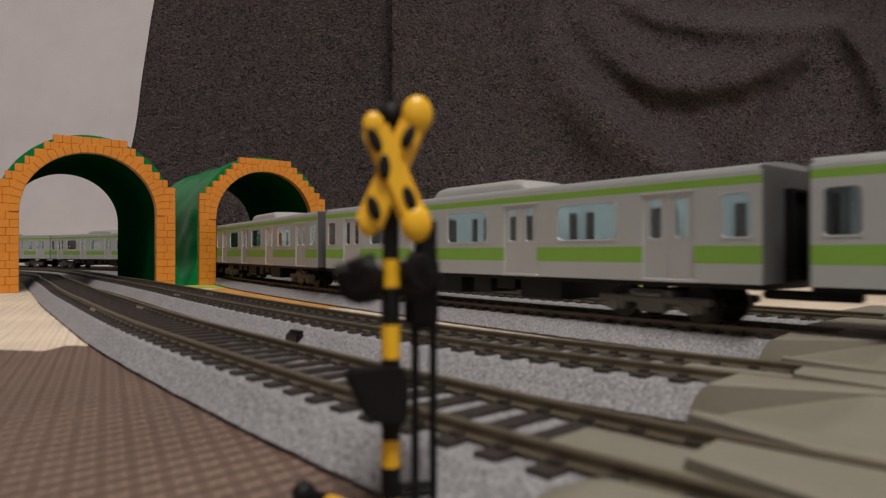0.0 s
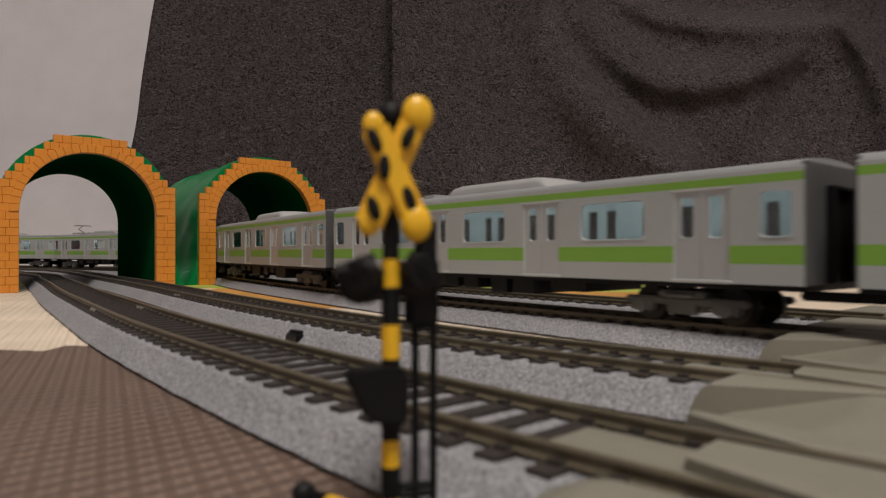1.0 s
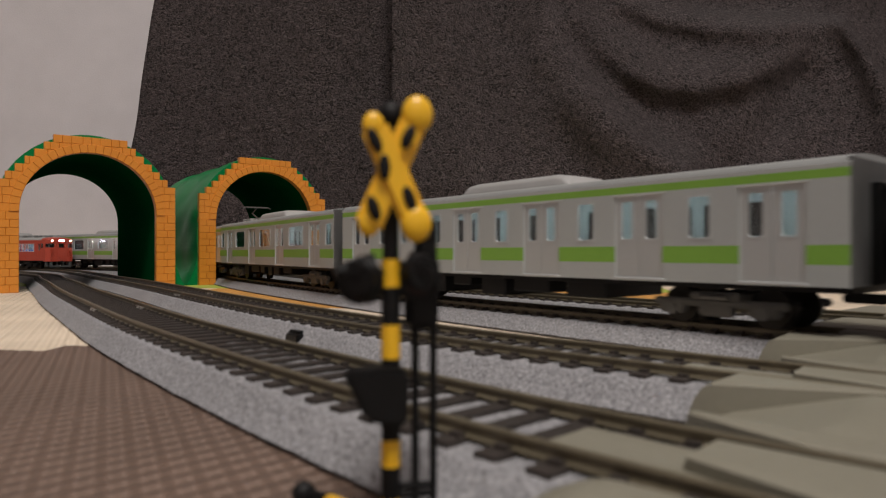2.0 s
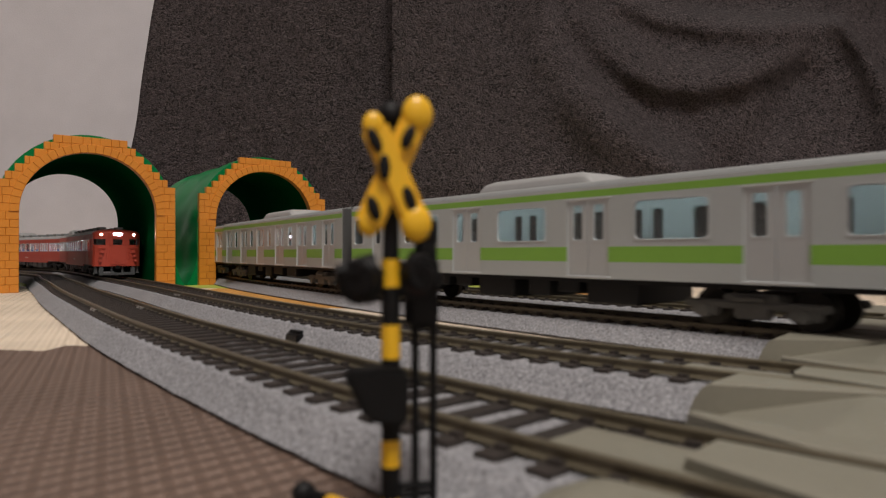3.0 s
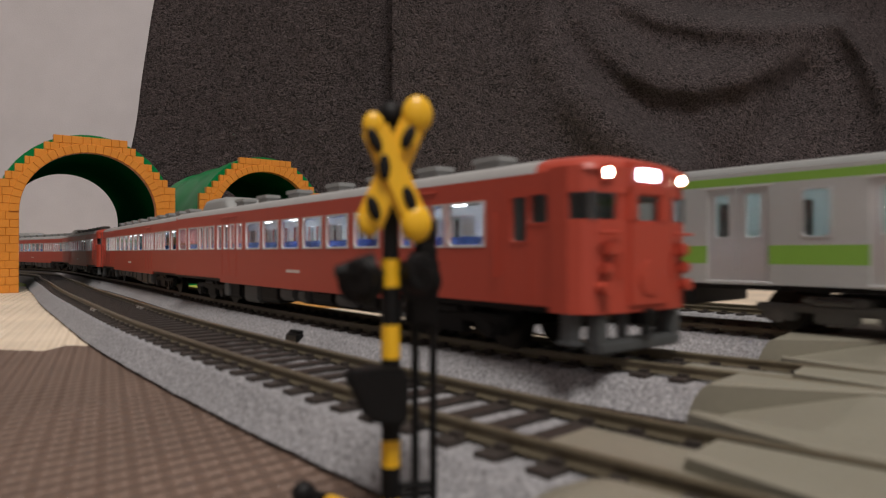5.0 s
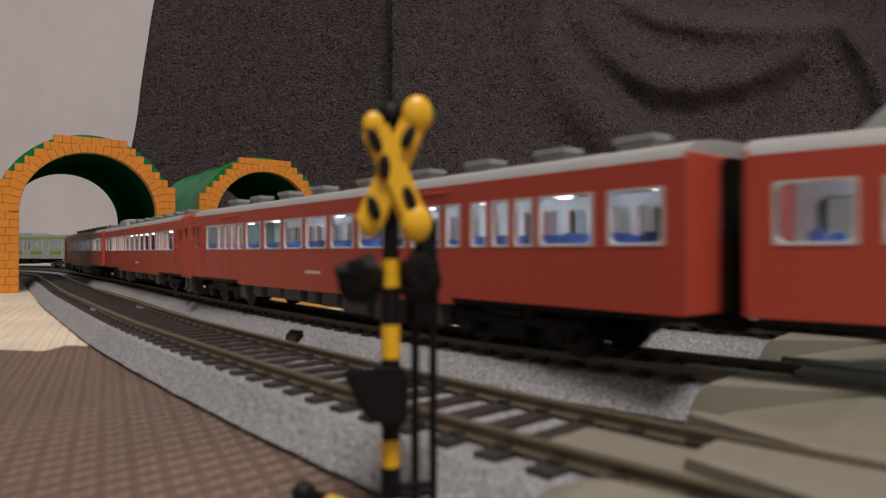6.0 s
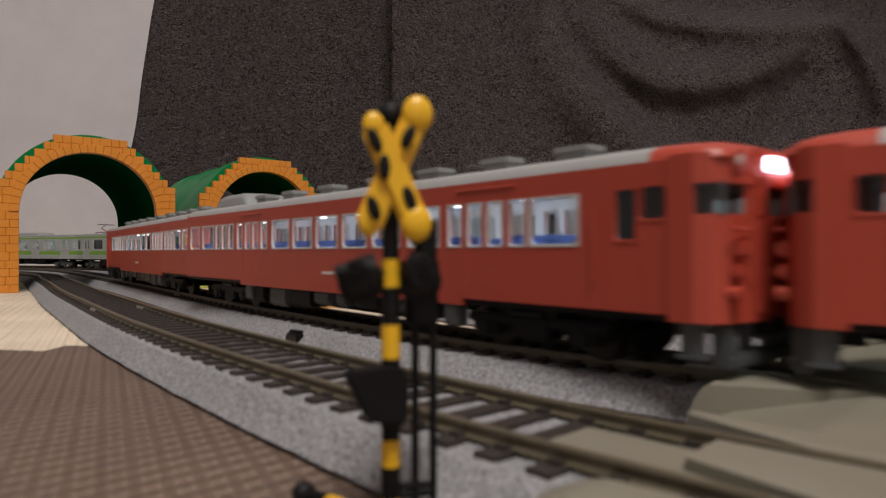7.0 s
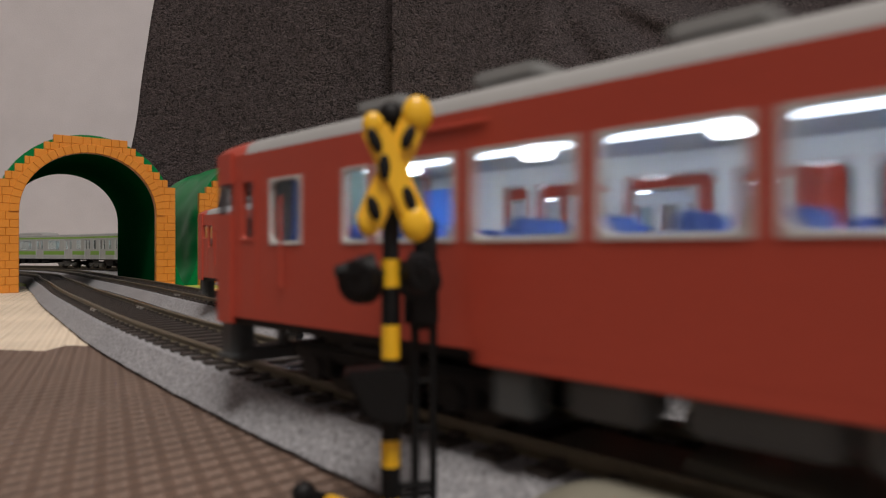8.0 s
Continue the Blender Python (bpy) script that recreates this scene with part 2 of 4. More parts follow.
def ball(c, r, sx=1, sy=1, sz=1):
    bm = bmesh.new()
    bmesh.ops.create_uvsphere(bm, u_segments=16, v_segments=10, radius=r * MM)
    bmesh.ops.transform(bm, matrix=Matrix.Translation(Vector(c) * MM) @ Matrix.Diagonal((sx, sy, sz, 1)), verts=bm.verts)
    return bm


def lathe_x(profile_yz, x0, x1, mat=0):
    """An open profile (y, z) drawn out from x0 to x1 with closed ends."""
    bm = bmesh.new()
    a = [bm.verts.new((x0 * MM, y * MM, z * MM)) for y, z in profile_yz]
    b = [bm.verts.new((x1 * MM, y * MM, z * MM)) for y, z in profile_yz]
    n = len(a)
    for i in range(n):
        j = (i + 1) % n
        bm.faces.new((a[i], a[j], b[j], b[i]))
    bm.faces.new(a[::-1])
    bm.faces.new(b)
    bmesh.ops.recalc_face_normals(bm, faces=bm.faces)
    return bm


def sweep(path, profile, closed=True, lo=0, hi=None, jitter=0.0, rng=None, caps=False):
    """Profile points (offset, height) in mm swept along a path; positive offsets lie on the far side."""
    bm = bmesh.new()
    q = path[lo:hi]
    n = normals(q)
    rings = []
    for p, w in zip(q, n):
        ring = []
        for o, z in profile:
            j = rng.normal(0, jitter, 3) if jitter and 0.2 < z else (0, 0, 0)
            ring.append(bm.verts.new(((p[0] + w[0] * o + j[0]) * MM, (p[1] + w[1] * o + j[1]) * MM, (z + j[2]) * MM)))
        rings.append(ring)
    m = len(profile)
    for a, b in zip(rings, rings[1:]):
        for i in range(m if closed else m - 1):
            j = (i + 1) % m
            bm.faces.new((a[i], a[j], b[j], b[i]))
    if caps:
        bm.faces.new(rings[0])
        bm.faces.new(rings[-1][::-1])
    bmesh.ops.recalc_face_normals(bm, faces=bm.faces)
    return bm


def index_near(path, x, y):
    return int(np.argmin(np.hypot(path[:, 0] - x, path[:, 1] - y)))


# ---- room ----
def room():
    bm = bmesh.new()
    box(bm, -3700, 2600, -2600, 1400, -40, -12)
    tagged(part("floor", bm, surface("wood_floor", (0.22, 0.13, 0.07), 0.4, 0.2, 8, 200, 0.1)), kind="structure")
    for nm, b in (("wall_back", (-3700, 2600, 1300, 1400, -12, 2400)), ("wall_front", (-3700, 2600, -2600, -2500, -12, 2400)),
                  ("wall_left", (-3700, -3600, -2500, 1300, -12, 2400)), ("wall_right", (2500, 2600, -2500, 1300, -12, 2400))):
        bm = bmesh.new()
        box(bm, *b)
        tagged(part(nm, bm, WALLPAPER), kind="structure")
    bm = bmesh.new()
    box(bm, -3700, 2600, -2600, 1400, 2400, 2450)
    tagged(part("ceiling", bm, surface("ceiling_white", (0.75, 0.74, 0.72), 0.9, 0.04, 5, 300, 0.2)), kind="structure")


def fold(u, z, pts, width, height):
    """Height of a soft ridge that follows a line of points (across, up) in mm."""
    best = np.full(u.shape, 1e9)
    for (x0, z0), (x1, z1) in zip(pts, pts[1:]):
        dx, dz = x1 - x0, z1 - z0
        k = np.clip(((u - x0) * dx + (z - z0) * dz) / (dx * dx + dz * dz), 0, 1)
        best = np.minimum(best, np.hypot(u - x0 - k * dx, z - z0 - k * dz))
    return height * np.exp(-(best / width) ** 2)


def blanket_sheet(name, u0, u1, z0, z1, shape, step, label):
    nu, nz = int((u1 - u0) / step), int((z1 - z0) / step)
    U, Z = np.meshgrid(np.linspace(u0, u1, nu), np.linspace(z0, z1, nz), indexing="ij")
    X, Y, Z2 = shape(U, Z)
    bm = bmesh.new()
    vs = [[bm.verts.new((X[i, j] * MM, Y[i, j] * MM, Z2[i, j] * MM)) for j in range(nz)] for i in range(nu)]
    for i in range(nu - 1):
        for j in range(nz - 1):
            bm.faces.new((vs[i][j], vs[i + 1][j], vs[i + 1][j + 1], vs[i][j + 1]))
    bmesh.ops.recalc_face_normals(bm, faces=bm.faces)
    ob = part(name, bm, FLEECE)
    for p in ob.data.polygons:
        p.use_smooth = True
    so = ob.modifiers.new("thickness", "SOLIDIFY")
    so.thickness, so.offset = 0.006, 1
    return tagged(ob, label, "blanket", "blankets hung behind the tracks")


def blankets():
    rng = np.random.default_rng(4)

    def rough(U, Z):
        return 2.2 * np.sin(U * 0.021 + 1.3 * np.sin(Z * 0.012)) + 1.6 * np.sin(Z * 0.03 + U * 0.011) + 1.0 * np.sin(U * 0.09 + Z * 0.05)

    def left(U, Z):
        y = 1045 + rough(U, Z) + 6 * np.sin((U + 430) * 0.019)
        y = y - fold(U, Z, [(-372, -20), (-368, 420), (-362, 700)], 14, 7)
        lean = 0.155 * np.clip(Z, 0, None)
        edge = np.clip((-330 - U) / 150, 0, 1)
        return U + lean * edge, y, Z

    def swag(U, Z, pts, up, down, height):
        """A hanging fold: a soft slope above its crest and a steep one below it."""
        best, side = np.full(U.shape, 1e9), np.zeros(U.shape)
        for (x0, z0), (x1, z1) in zip(pts, pts[1:]):
            dx, dz = x1 - x0, z1 - z0
            k = np.clip(((U - x0) * dx + (Z - z0) * dz) / (dx * dx + dz * dz), 0, 1)
            d = np.hypot(U - x0 - k * dx, Z - z0 - k * dz)
            near = d < best
            side = np.where(near, (Z - z0) * dx - (U - x0) * dz, side)
            best = np.minimum(best, d)
        return height * np.exp(-(best / np.where(side > 0, up, down)) ** 2)

    def right(U, Z):
        y = 985 + rough(U, Z) - 0.06 * (U + 80)
        for pts, up, down, h in (
            ([(110, 640), (150, 400), (172, 340), (205, 282), (250, 232), (300, 190), (360, 150)], 27, 50, 58),
            ([(170, 640), (205, 390), (245, 340), (285, 305), (330, 285), (385, 280), (450, 292), (520, 322), (590, 372)], 52, 27, 44),
            ([(235, 640), (275, 410), (330, 383), (400, 370), (480, 366), (560, 372), (625, 378)], 24, 20, 30),
            ([(640, 640), (618, 385), (650, 330), (680, 240), (700, 100), (710, 0)], 40, 34, 50),
            ([(20, 640), (10, 300), (30, 0)], 40, 40, 16),
            ([(120, 300), (140, 160), (110, -10)], 46, 46, 20),
            ([(330, 0), (300, 90), (255, 170), (190, 240)], 50, 40, 18),
        ):
            # the swags die out towards the shoulder
            y = y - swag(U, Z, pts, up, down, h) * (np.clip((600 - U) / 130, 0, 1) if pts[-1][0] in (590, 625) else 1)
        # hollow running down from the shoulder
        y = y + fold(U, Z, [(540, 285), (510, 235), (475, 185), (430, 130), (390, 60)], 32, 20)
        # behind the sagging hem the cloth steps back to a second layer
        hem = np.interp(U, [300, 345, 385, 430, 525, 605, 632, 665, 700], [520, 420, 392, 384, 383, 377, 345, 295, 250])
        y = y + 60 / (1 + np.exp(-np.clip((Z - hem - 6) / 3.0, -30, 30))) * np.clip((U - 320) / 60, 0, 1)
        y = y + 0.33 * np.clip(Z - 130, 0, None) * np.clip((U + 78) / 200, 0, 1)
        y = y + 45 * np.clip((U - 660) / 60, 0, 1) ** 2
        y = y - 10 * np.exp(-((U + 70) / 12) ** 2)
        lean = 1 + 0.9 * (y - 985) / 985
        return U * lean, y, 28 + (Z - 28) * lean

    blanket_sheet("blanket", -530, -66, -10, 720, left, 7, "dark grey fleece blanket hanging flat against the wall")
    blanket_sheet("blanket", -78, 900, -10, 720, right, 5, "dark grey-brown fleece blanket draped in deep swags")


# ---- floor mats ----
MAT_AT = pose(-0.101, 0.1958, 0, 0, 0, -9.2)


def mat_tile(x0, x1, y0, y1, material, label, z=0.0, teeth=(0, 0)):
    """A foam tile whose edge runs in jigsaw tabs, with small scallops of the weave."""
    pts = []

    def edge(ax, ay, bx, by, sign):
        n = int(math.hypot(bx - ax, by - ay) / 2.6)
        dx, dy = (bx - ax) / n, (by - ay) / n
        l = math.hypot(dx, dy)
        nx, ny = dy / l, -dx / l
        for i in range(n):
            s = i * l % 60
            k = 0.0
            if sign and 18 < s < 42:
                k = 11.0 * sign
                flare = 4.5 * (1 if s > 30 else -1)
            else:
                flare = 0.0
            w = 0.35 if i % 2 else -0.35
            pts.append((ax + dx * i + nx * (k + w) + dx / l * flare, ay + dy * i + ny * (k + w) + dy / l * flare))

    edge(x0, y0, x1, y0, teeth[0])
    edge(x1, y0, x1, y1, 0)
    edge(x1, y1, x0, y1, teeth[1])
    edge(x0, y1, x0, y0, 0)
    bm = bmesh.new()
    top = [bm.verts.new((x * MM, y * MM, z * MM)) for x, y in pts]
    low = [bm.verts.new((x * MM, y * MM, -12 * MM)) for x, y in pts]
    bm.faces.new(top)
    for i in range(len(top)):
        j = (i + 1) % len(top)
        bm.faces.new((top[i], low[i], low[j], top[j]))
    bmesh.ops.recalc_face_normals(bm, faces=bm.faces)
    ob = part("foam_mat", bm, material)
    ob.matrix_basis = MAT_AT
    return tagged(ob, label, "foam mat", "jigsaw foam floor mats")


def mats():
    names = {"b": (BROWN, "brown jigsaw foam mat with woven texture under the track"), "e": (BEIGE, "beige jigsaw foam mat with woven texture under the track"),
             "o": (ORANGE_FOAM, "orange jigsaw foam mat with woven texture on the floor"), "l": (LIME, "lime green jigsaw foam mat with woven texture on the floor")}
    cells = [("b", -958 + 300 * c, -300, -658 + 300 * c, 0) for c in range(7)] + [("e", -958 + 300 * c, 0, -658 + 300 * c, 140) for c in range(7)]
    cells += [("e", -980, 140, -680, 440), ("e", -680, 140, -380, 440), ("e", -380, 140, -125, 300), ("o", -125, 140, -80, 300), ("o", -80, 140, 220, 300), ("e", 220, 140, 520, 440), ("e", 520, 140, 820, 440), ("l", -380, 300, -80, 630), ("l", -80, 300, 220, 630),
              ("e", 220, 440, 520, 740), ("e", 520, 440, 820, 740), ("e", -980, 440, -680, 740), ("e", -680, 440, -380, 740), ("e", -380, 630, -80, 930), ("e", -80, 630, 220, 930), ("e", -680, 740, -380, 1040), ("e", -980, 740, -680, 1040)]
    for k, x0, y0, x1, y1 in cells:
        m, lab = names[k]
        mat_tile(x0, x1, y0 + (0 if y0 == 0 else 0.2), y1 - 0.2, m, lab, 0.0, (1 if y0 == 0 else 0, -1 if k == "b" else 0))


# ---- tracks ----
def make_track(path, label, seed):
    rng = np.random.default_rng(seed)
    t = tagged(new("railway_track"), label, "track", "model railway tracks", "structure")
    prof = [(-17.6, -0.5), (-17.6, 0.6), (-18.6, 0.8), (-17.4, 1.9), (-16.2, 3.1), (-15.0, 4.3), (-13.9, 5.4), (-13.0, 5.6)] + [(x * 2.0, 5.65) for x in range(-6, 7)] + [(13.0, 5.6), (13.9, 5.4), (15.0, 4.3), (16.2, 3.1), (17.4, 1.9), (18.2, 0.8), (17.4, 0.6), (17.4, -0.5)]
    part("roadbed", sweep(path, prof, False, jitter=0.07, rng=rng), BALLAST, t, "grey speckled ballast roadbed")
    for o in (-8.25, 8.25):
        r = part("rail", sweep(path, [(o + dx, z + RAIL_TOP) for dx, z in ((-0.95, -1.9), (-0.95, -1.65), (-0.3, -1.4), (-0.3, -0.6), (-0.5, -0.45), (-0.5, -0.1), (-0.4, 0), (0.4, 0), (0.5, -0.1), (0.5, -0.45), (0.3, -0.6), (0.3, -1.4), (0.95, -1.65), (0.95, -1.9))]), RAIL, t)
        smooth(r, 50)
    return t


def lay_ties(t, path):
    bm = bmesh.new()
    box(bm, -1.55, 1.55, -12.6, 12.6, 4.6, 6.25)
    for o in (-8.25, 8.25):
        for s in (-1, 1):
            box(bm, -0.9, 0.9, o + s * 1.2 - 0.55, o + s * 1.2 + 0.55, 6.0, 6.75)
    first = None
    total = (len(path) - 1) * 2.0
    a = index_near(path, 60, 60) * 2.0 - 60
    rest = bmesh.new()
    for i in range(int((total - a) / 7.2)):
        s = a + i * 7.2
        p, q = at(path, s), at(path, s + 1)
        m = pose(p[0] * MM, p[1] * MM, 0, 0, 0, math.degrees(math.atan2(q[1] - p[1], q[0] - p[0])))
        if i < 190:
            if first is None:
                first = part("tie", bm, TIE, t)
                first.matrix_basis = m
            else:
                part_again(first, m, t)
        elif s - a < 2200:
            for x0, x1, y0, y1, z0, z1 in ((-1.55, 1.55, -12.6, 12.6, 4.6, 6.25),):
                v = [rest.verts.new(m @ Vector((x * MM, y * MM, z * MM))) for x in (x0, x1) for y in (y0, y1) for z in (z0, z1)]
                for f in ((0, 1, 3, 2), (4, 6, 7, 5), (0, 4, 5, 1), (2, 3, 7, 6), (1, 5, 7, 3)):
                    rest.faces.new([v[k] for k in f])
    o = part("far_ties", rest, TIE, t)
    tagged(o, kind="stuff")


def joiners(t, path, s):
    """Bright rail joiners and a pair of moulded joint blocks at a track joint."""
    p, q = at(path, s), at(path, s + 1)
    m = pose(p[0] * MM, p[1] * MM, 0, 0, 0, math.degrees(math.atan2(q[1] - p[1], q[0] - p[0])))
    for o in (-8.25, 8.25):
        bm = join(rbox(-5, 5, o - 1.7, o - 0.7, 5.7, 6.8, 0.2, 1), rbox(-5, 5, o + 0.7, o + 1.7, 5.7, 6.8, 0.2, 1), rbox(-1.5, 1.5, o - 2.4, o + 2.4, 5.7, 6.4, 0.2, 1))
        part("rail_joiner", bm, METAL, t).matrix_basis = m


def tracks():
    made = []
    for path, lab, seed in ((PATH_N, "grey ballasted model track beside the crossing signal", 1), (PATH_M, "grey ballasted model track between two others", 2), (PATH_F, "grey ballasted model track leading into the second tunnel", 3), (PATH_G, "grey ballasted model track behind the commuter train", 4)):
        made.append((make_track(path, lab, seed), path))
    for (t, path), xy in zip(made, ((-127, 253), (-130, 343), (-110, 452), (-40, 480))):
        joiners(t, path, index_near(path, *xy) * 2.0)
    # small black feeder clip on the far side of the near roadbed
    i = index_near(PATH_M, -36, 206)
    p, q = PATH_M[i], PATH_M[i + 1]
    clip = part("feeder_clip", join(rbox(-4, 4, 15.0, 18.5, 0, 3.6, 0.4), rbox(-2, 5, 14.0, 17, 2.0, 4.4, 0.4)), BLACK)
    clip.matrix_basis = pose(p[0] * MM, p[1] * MM, 0, 0, 0, math.degrees(math.atan2(q[1] - p[1], q[0] - p[0])))
    tagged(clip, "small black plastic feeder clip on the roadbed edge", "cable clip")
    return made


# ---- level crossing deck ----
def deck_piece(path, lo_xy, length, o0, o1, z, label, flare0=0.0, flare1=0.0, fade=40.0, rise=0.0, ramp=0.0, lip=7.0, hard=False):
    """A moulded deck panel along a track. flare0/flare1 draw an edge back at the panel's end, rise lowers the end to a ramp, ramp lowers the edge o0."""
    i1 = index_near(path, *lo_xy)
    i0 = max(0, i1 - int(length / 2))
    q = resample(path[i0:i1 + 1], 1.0)
    n = normals(q)
    k = len(q)
    bm = bmesh.new()
    rows = []
    for i, (p, w) in enumerate(zip(q, n)):
        d1 = float(k - 1 - i)
        f = max(0.0, 1 - d1 / fade)
        a, b = o0 + flare0 * f, o1 - flare1 * f
        row = []
        for j in range(9):
            u = j / 8
            zz = z - rise * f
            if ramp and u < 0.8:
                zz -= ramp * (1 - u / 0.8)
            if d1 < lip:
                zz -= (zz - (2.8 if rise else 5.6 if hard else 3.0)) * (1 - d1 / lip) ** (2 if lip < 10 else 1.2)
            if j in (0, 8):
                zz -= 0.25
            row.append(((p[0] + w[0] * (a + (b - a) * u)) * MM, (p[1] + w[1] * (a + (b - a) * u)) * MM, zz * MM))
        rows.append(row)
    top = [[bm.verts.new(c) for c in row] for row in rows]
    low = [[bm.verts.new((c[0], c[1], 0.2 * MM)) for c in row] for row in rows]
    for i in range(k - 1):
        for j in range(8):
            bm.faces.new((top[i][j], top[i + 1][j], top[i + 1][j + 1], top[i][j + 1]))
        for j in (0, 8):
            bm.faces.new((top[i][j], low[i][j], low[i + 1][j], top[i + 1][j]))
    for i in (0, k - 1):
        for j in range(8):
            bm.faces.new((top[i][j], top[i][j + 1], low[i][j + 1], low[i][j]))
    bmesh.ops.recalc_face_normals(bm, faces=bm.faces)
    ob = part("crossing_deck", bm, PLATE)
    return smooth(tagged(ob, label, "crossing deck", "level crossing panels"), 30)


def crossing():
    inner, between = "grey-olive plastic crossing panel between the rails", "grey-olive plastic crossing panel between two tracks"
    # between the rails: a low first plate, then the main plate whose edges flare in
    for path, a, b in ((PATH_N, (11, 78), (24, 68)), (PATH_M, (46, 127), (60, 115)), (PATH_F, (90, 188), (104, 172)), (PATH_G, (128, 232), (145, 214))):
        deck_piece(path, a, 60, -5.6, 5.6, 6.5, inner, lip=1)
        deck_piece(path, b, 150, -6.8, 6.6, 8.1, inner, flare0=4.4, flare1=0.6, fade=17, lip=1, hard=True)
    # between the tracks: a ramp beside the near rail and a flat slab beyond it
    deck_piece(PATH_N, (21, 76), 160, 10.2, 17.0, 7.9, between, flare0=5.4, fade=17, lip=1, hard=True)
    deck_piece(PATH_N, (18, 78), 165, 17.0, 46.0, 7.8, between, fade=20, rise=4.4, lip=2, hard=True)
    deck_piece(PATH_N, (15, 80), 170, 45.0, 48.0, 8.1, between, flare0=-12.0, fade=24, lip=3)
    deck_piece(PATH_M, (57, 121), 190, 10.2, 17.0, 7.9, between, flare0=5.4, fade=18, lip=1, hard=True)
    deck_piece(PATH_M, (53, 124), 195, 17.0, 62.0, 7.8, between, fade=22, rise=4.2, lip=2, hard=True)
    deck_piece(PATH_M, (50, 126), 200, 57.0, 63.0, 8.1, between, flare0=-18.0, fade=26, lip=3)
    deck_piece(PATH_F, (92, 186), 190, 10.0, 47.0, 7.8, between, flare0=3.5, fade=40)
    deck_piece(PATH_G, (130, 230), 190, 10.0, 50.0, 7.8, "grey-olive plastic crossing panel behind the last track", flare0=3.5, fade=40)
    # outer ramp on the near side
    deck_piece(PATH_N, (22, 79.5), 130, -34, -10.4, 7.6, "grey-olive plastic ramp leading up to the rails", flare1=2.0, ramp=5.0, lip=9)


# ---- tunnels ----
def tunnel_model():
    t = tagged(new("toy_tunnel"), "green plastic toy tunnel with an orange brick portal", "toy tunnel", "toy tunnels over the tracks")
    R, C, TOP = 45.0, 57.0, 102.0

    def ring(r, n=28, base=0.0):
        side = [base + (C - base) * k / 7 for k in range(7)]
        return [(r, z) for z in side] + [(r * math.cos(a), C + r * math.sin(a)) for a in np.linspace(0, math.pi, n + 1)] + [(-r, z) for z in side[::-1]]

    # green shell: thick, with two soft ribs and a flared foot
    bm = bmesh.new()
    ys = np.linspace(3, 168, 24)
    outer, inner = [], []
    for y in ys:
        bulge = 0.9 * math.sin(y * 0.075) + 1.5 * math.exp(-((y - 165) / 9) ** 2)
        ro = []
        for x, z in ring(58.6 + bulge):
            foot = max(0, 1 - z / 26) ** 2 * 9
            wob = 1.3 * math.sin(z * 0.11 + y * 0.06) * (1 if z < 70 else 0.3)
            ro.append(bm.verts.new(((x + math.copysign(foot + wob, x)) * MM, y * MM, z * MM)))
        outer.append(ro)
        rib = 1.6 if 70 < y < 84 else 0.0
        inner.append([bm.verts.new((x * MM, y * MM, z * MM)) for x, z in ring(R + 0.8 - rib * 0.5)])
    # slot 1: the inner faces take the green with shade in its colour
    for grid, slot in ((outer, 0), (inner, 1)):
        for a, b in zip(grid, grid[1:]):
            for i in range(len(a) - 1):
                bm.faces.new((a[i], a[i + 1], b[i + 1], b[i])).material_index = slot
    for k in (0, -1):
        for i in range(len(outer[0]) - 1):
            bm.faces.new((outer[k][i], outer[k][i + 1], inner[k][i + 1], inner[k][i]))
    bmesh.ops.recalc_face_normals(bm, faces=bm.faces)
    smooth(part("shell", bm, [GREEN_SHELL, GREEN_INSIDE_SHADE], t, "glossy dark green plastic vault"), 50)
    # thin back plate of the portal
    bm = bmesh.new()
    a, b = ring(R + 0.3), ring(R + 6)
    fr = [[bm.verts.new((x * MM, y * MM, z * MM)) for x, z in p] for p in (a, b) for y in (0.6, 5)]
    for i in range(len(a) - 1):
        for p, q in ((0, 1), (1, 3), (3, 2), (2, 0)):
            bm.faces.new((fr[p][i], fr[p][i + 1], fr[q][i + 1], fr[q][i]))
    bmesh.ops.recalc_face_normals(bm, faces=bm.faces)
    part("portal_frame", bm, BRICK, t, "orange plastic arch frame")
    rng = random.Random(7)

    def block(pts, y0, y1):
        """A portal brick: a four-cornered prism with a chamfered face."""
        cx, cz = sum(p[0] for p in pts) / 4, sum(p[1] for p in pts) / 4
        b = bmesh.new()
        s = rng.uniform(-0.25, 0.25)
        rings = []
        for y, k in ((y1, 0.0), (y0 + 0.4, 0.0), (y0 + s * 0.3, 0.3)):
            rg = []
            for x, z in pts:
                l = math.hypot(x - cx, z - cz)
                f = 1 - k / l
                rg.append(b.verts.new(((cx + (x - cx) * f) * MM, y * MM, (cz + (z - cz) * f) * MM)))
            rings.append(rg)
        for p, q in zip(rings, rings[1:]):
            for i in range(4):
                j = (i + 1) % 4
                b.faces.new((p[i], p[j], q[j], q[i]))
        b.faces.new(rings[-1])
        bmesh.ops.recalc_face_normals(b, faces=b.faces)
        part("brick", b, BRICK, t)

    g = 0.03
    # arch stones
    n = 29
    for i in range(n):
        a0, a1 = math.pi * i / n + 0.0006, math.pi * (i + 1) / n - 0.0006
        block([(r * math.cos(a), C + r * math.sin(a)) for r, a in ((R, a0), (R + 6.2, a0), (R + 6.2, a1), (R, a1))], -2.6, 4)
    # jambs: two staggered columns
    rows = 10
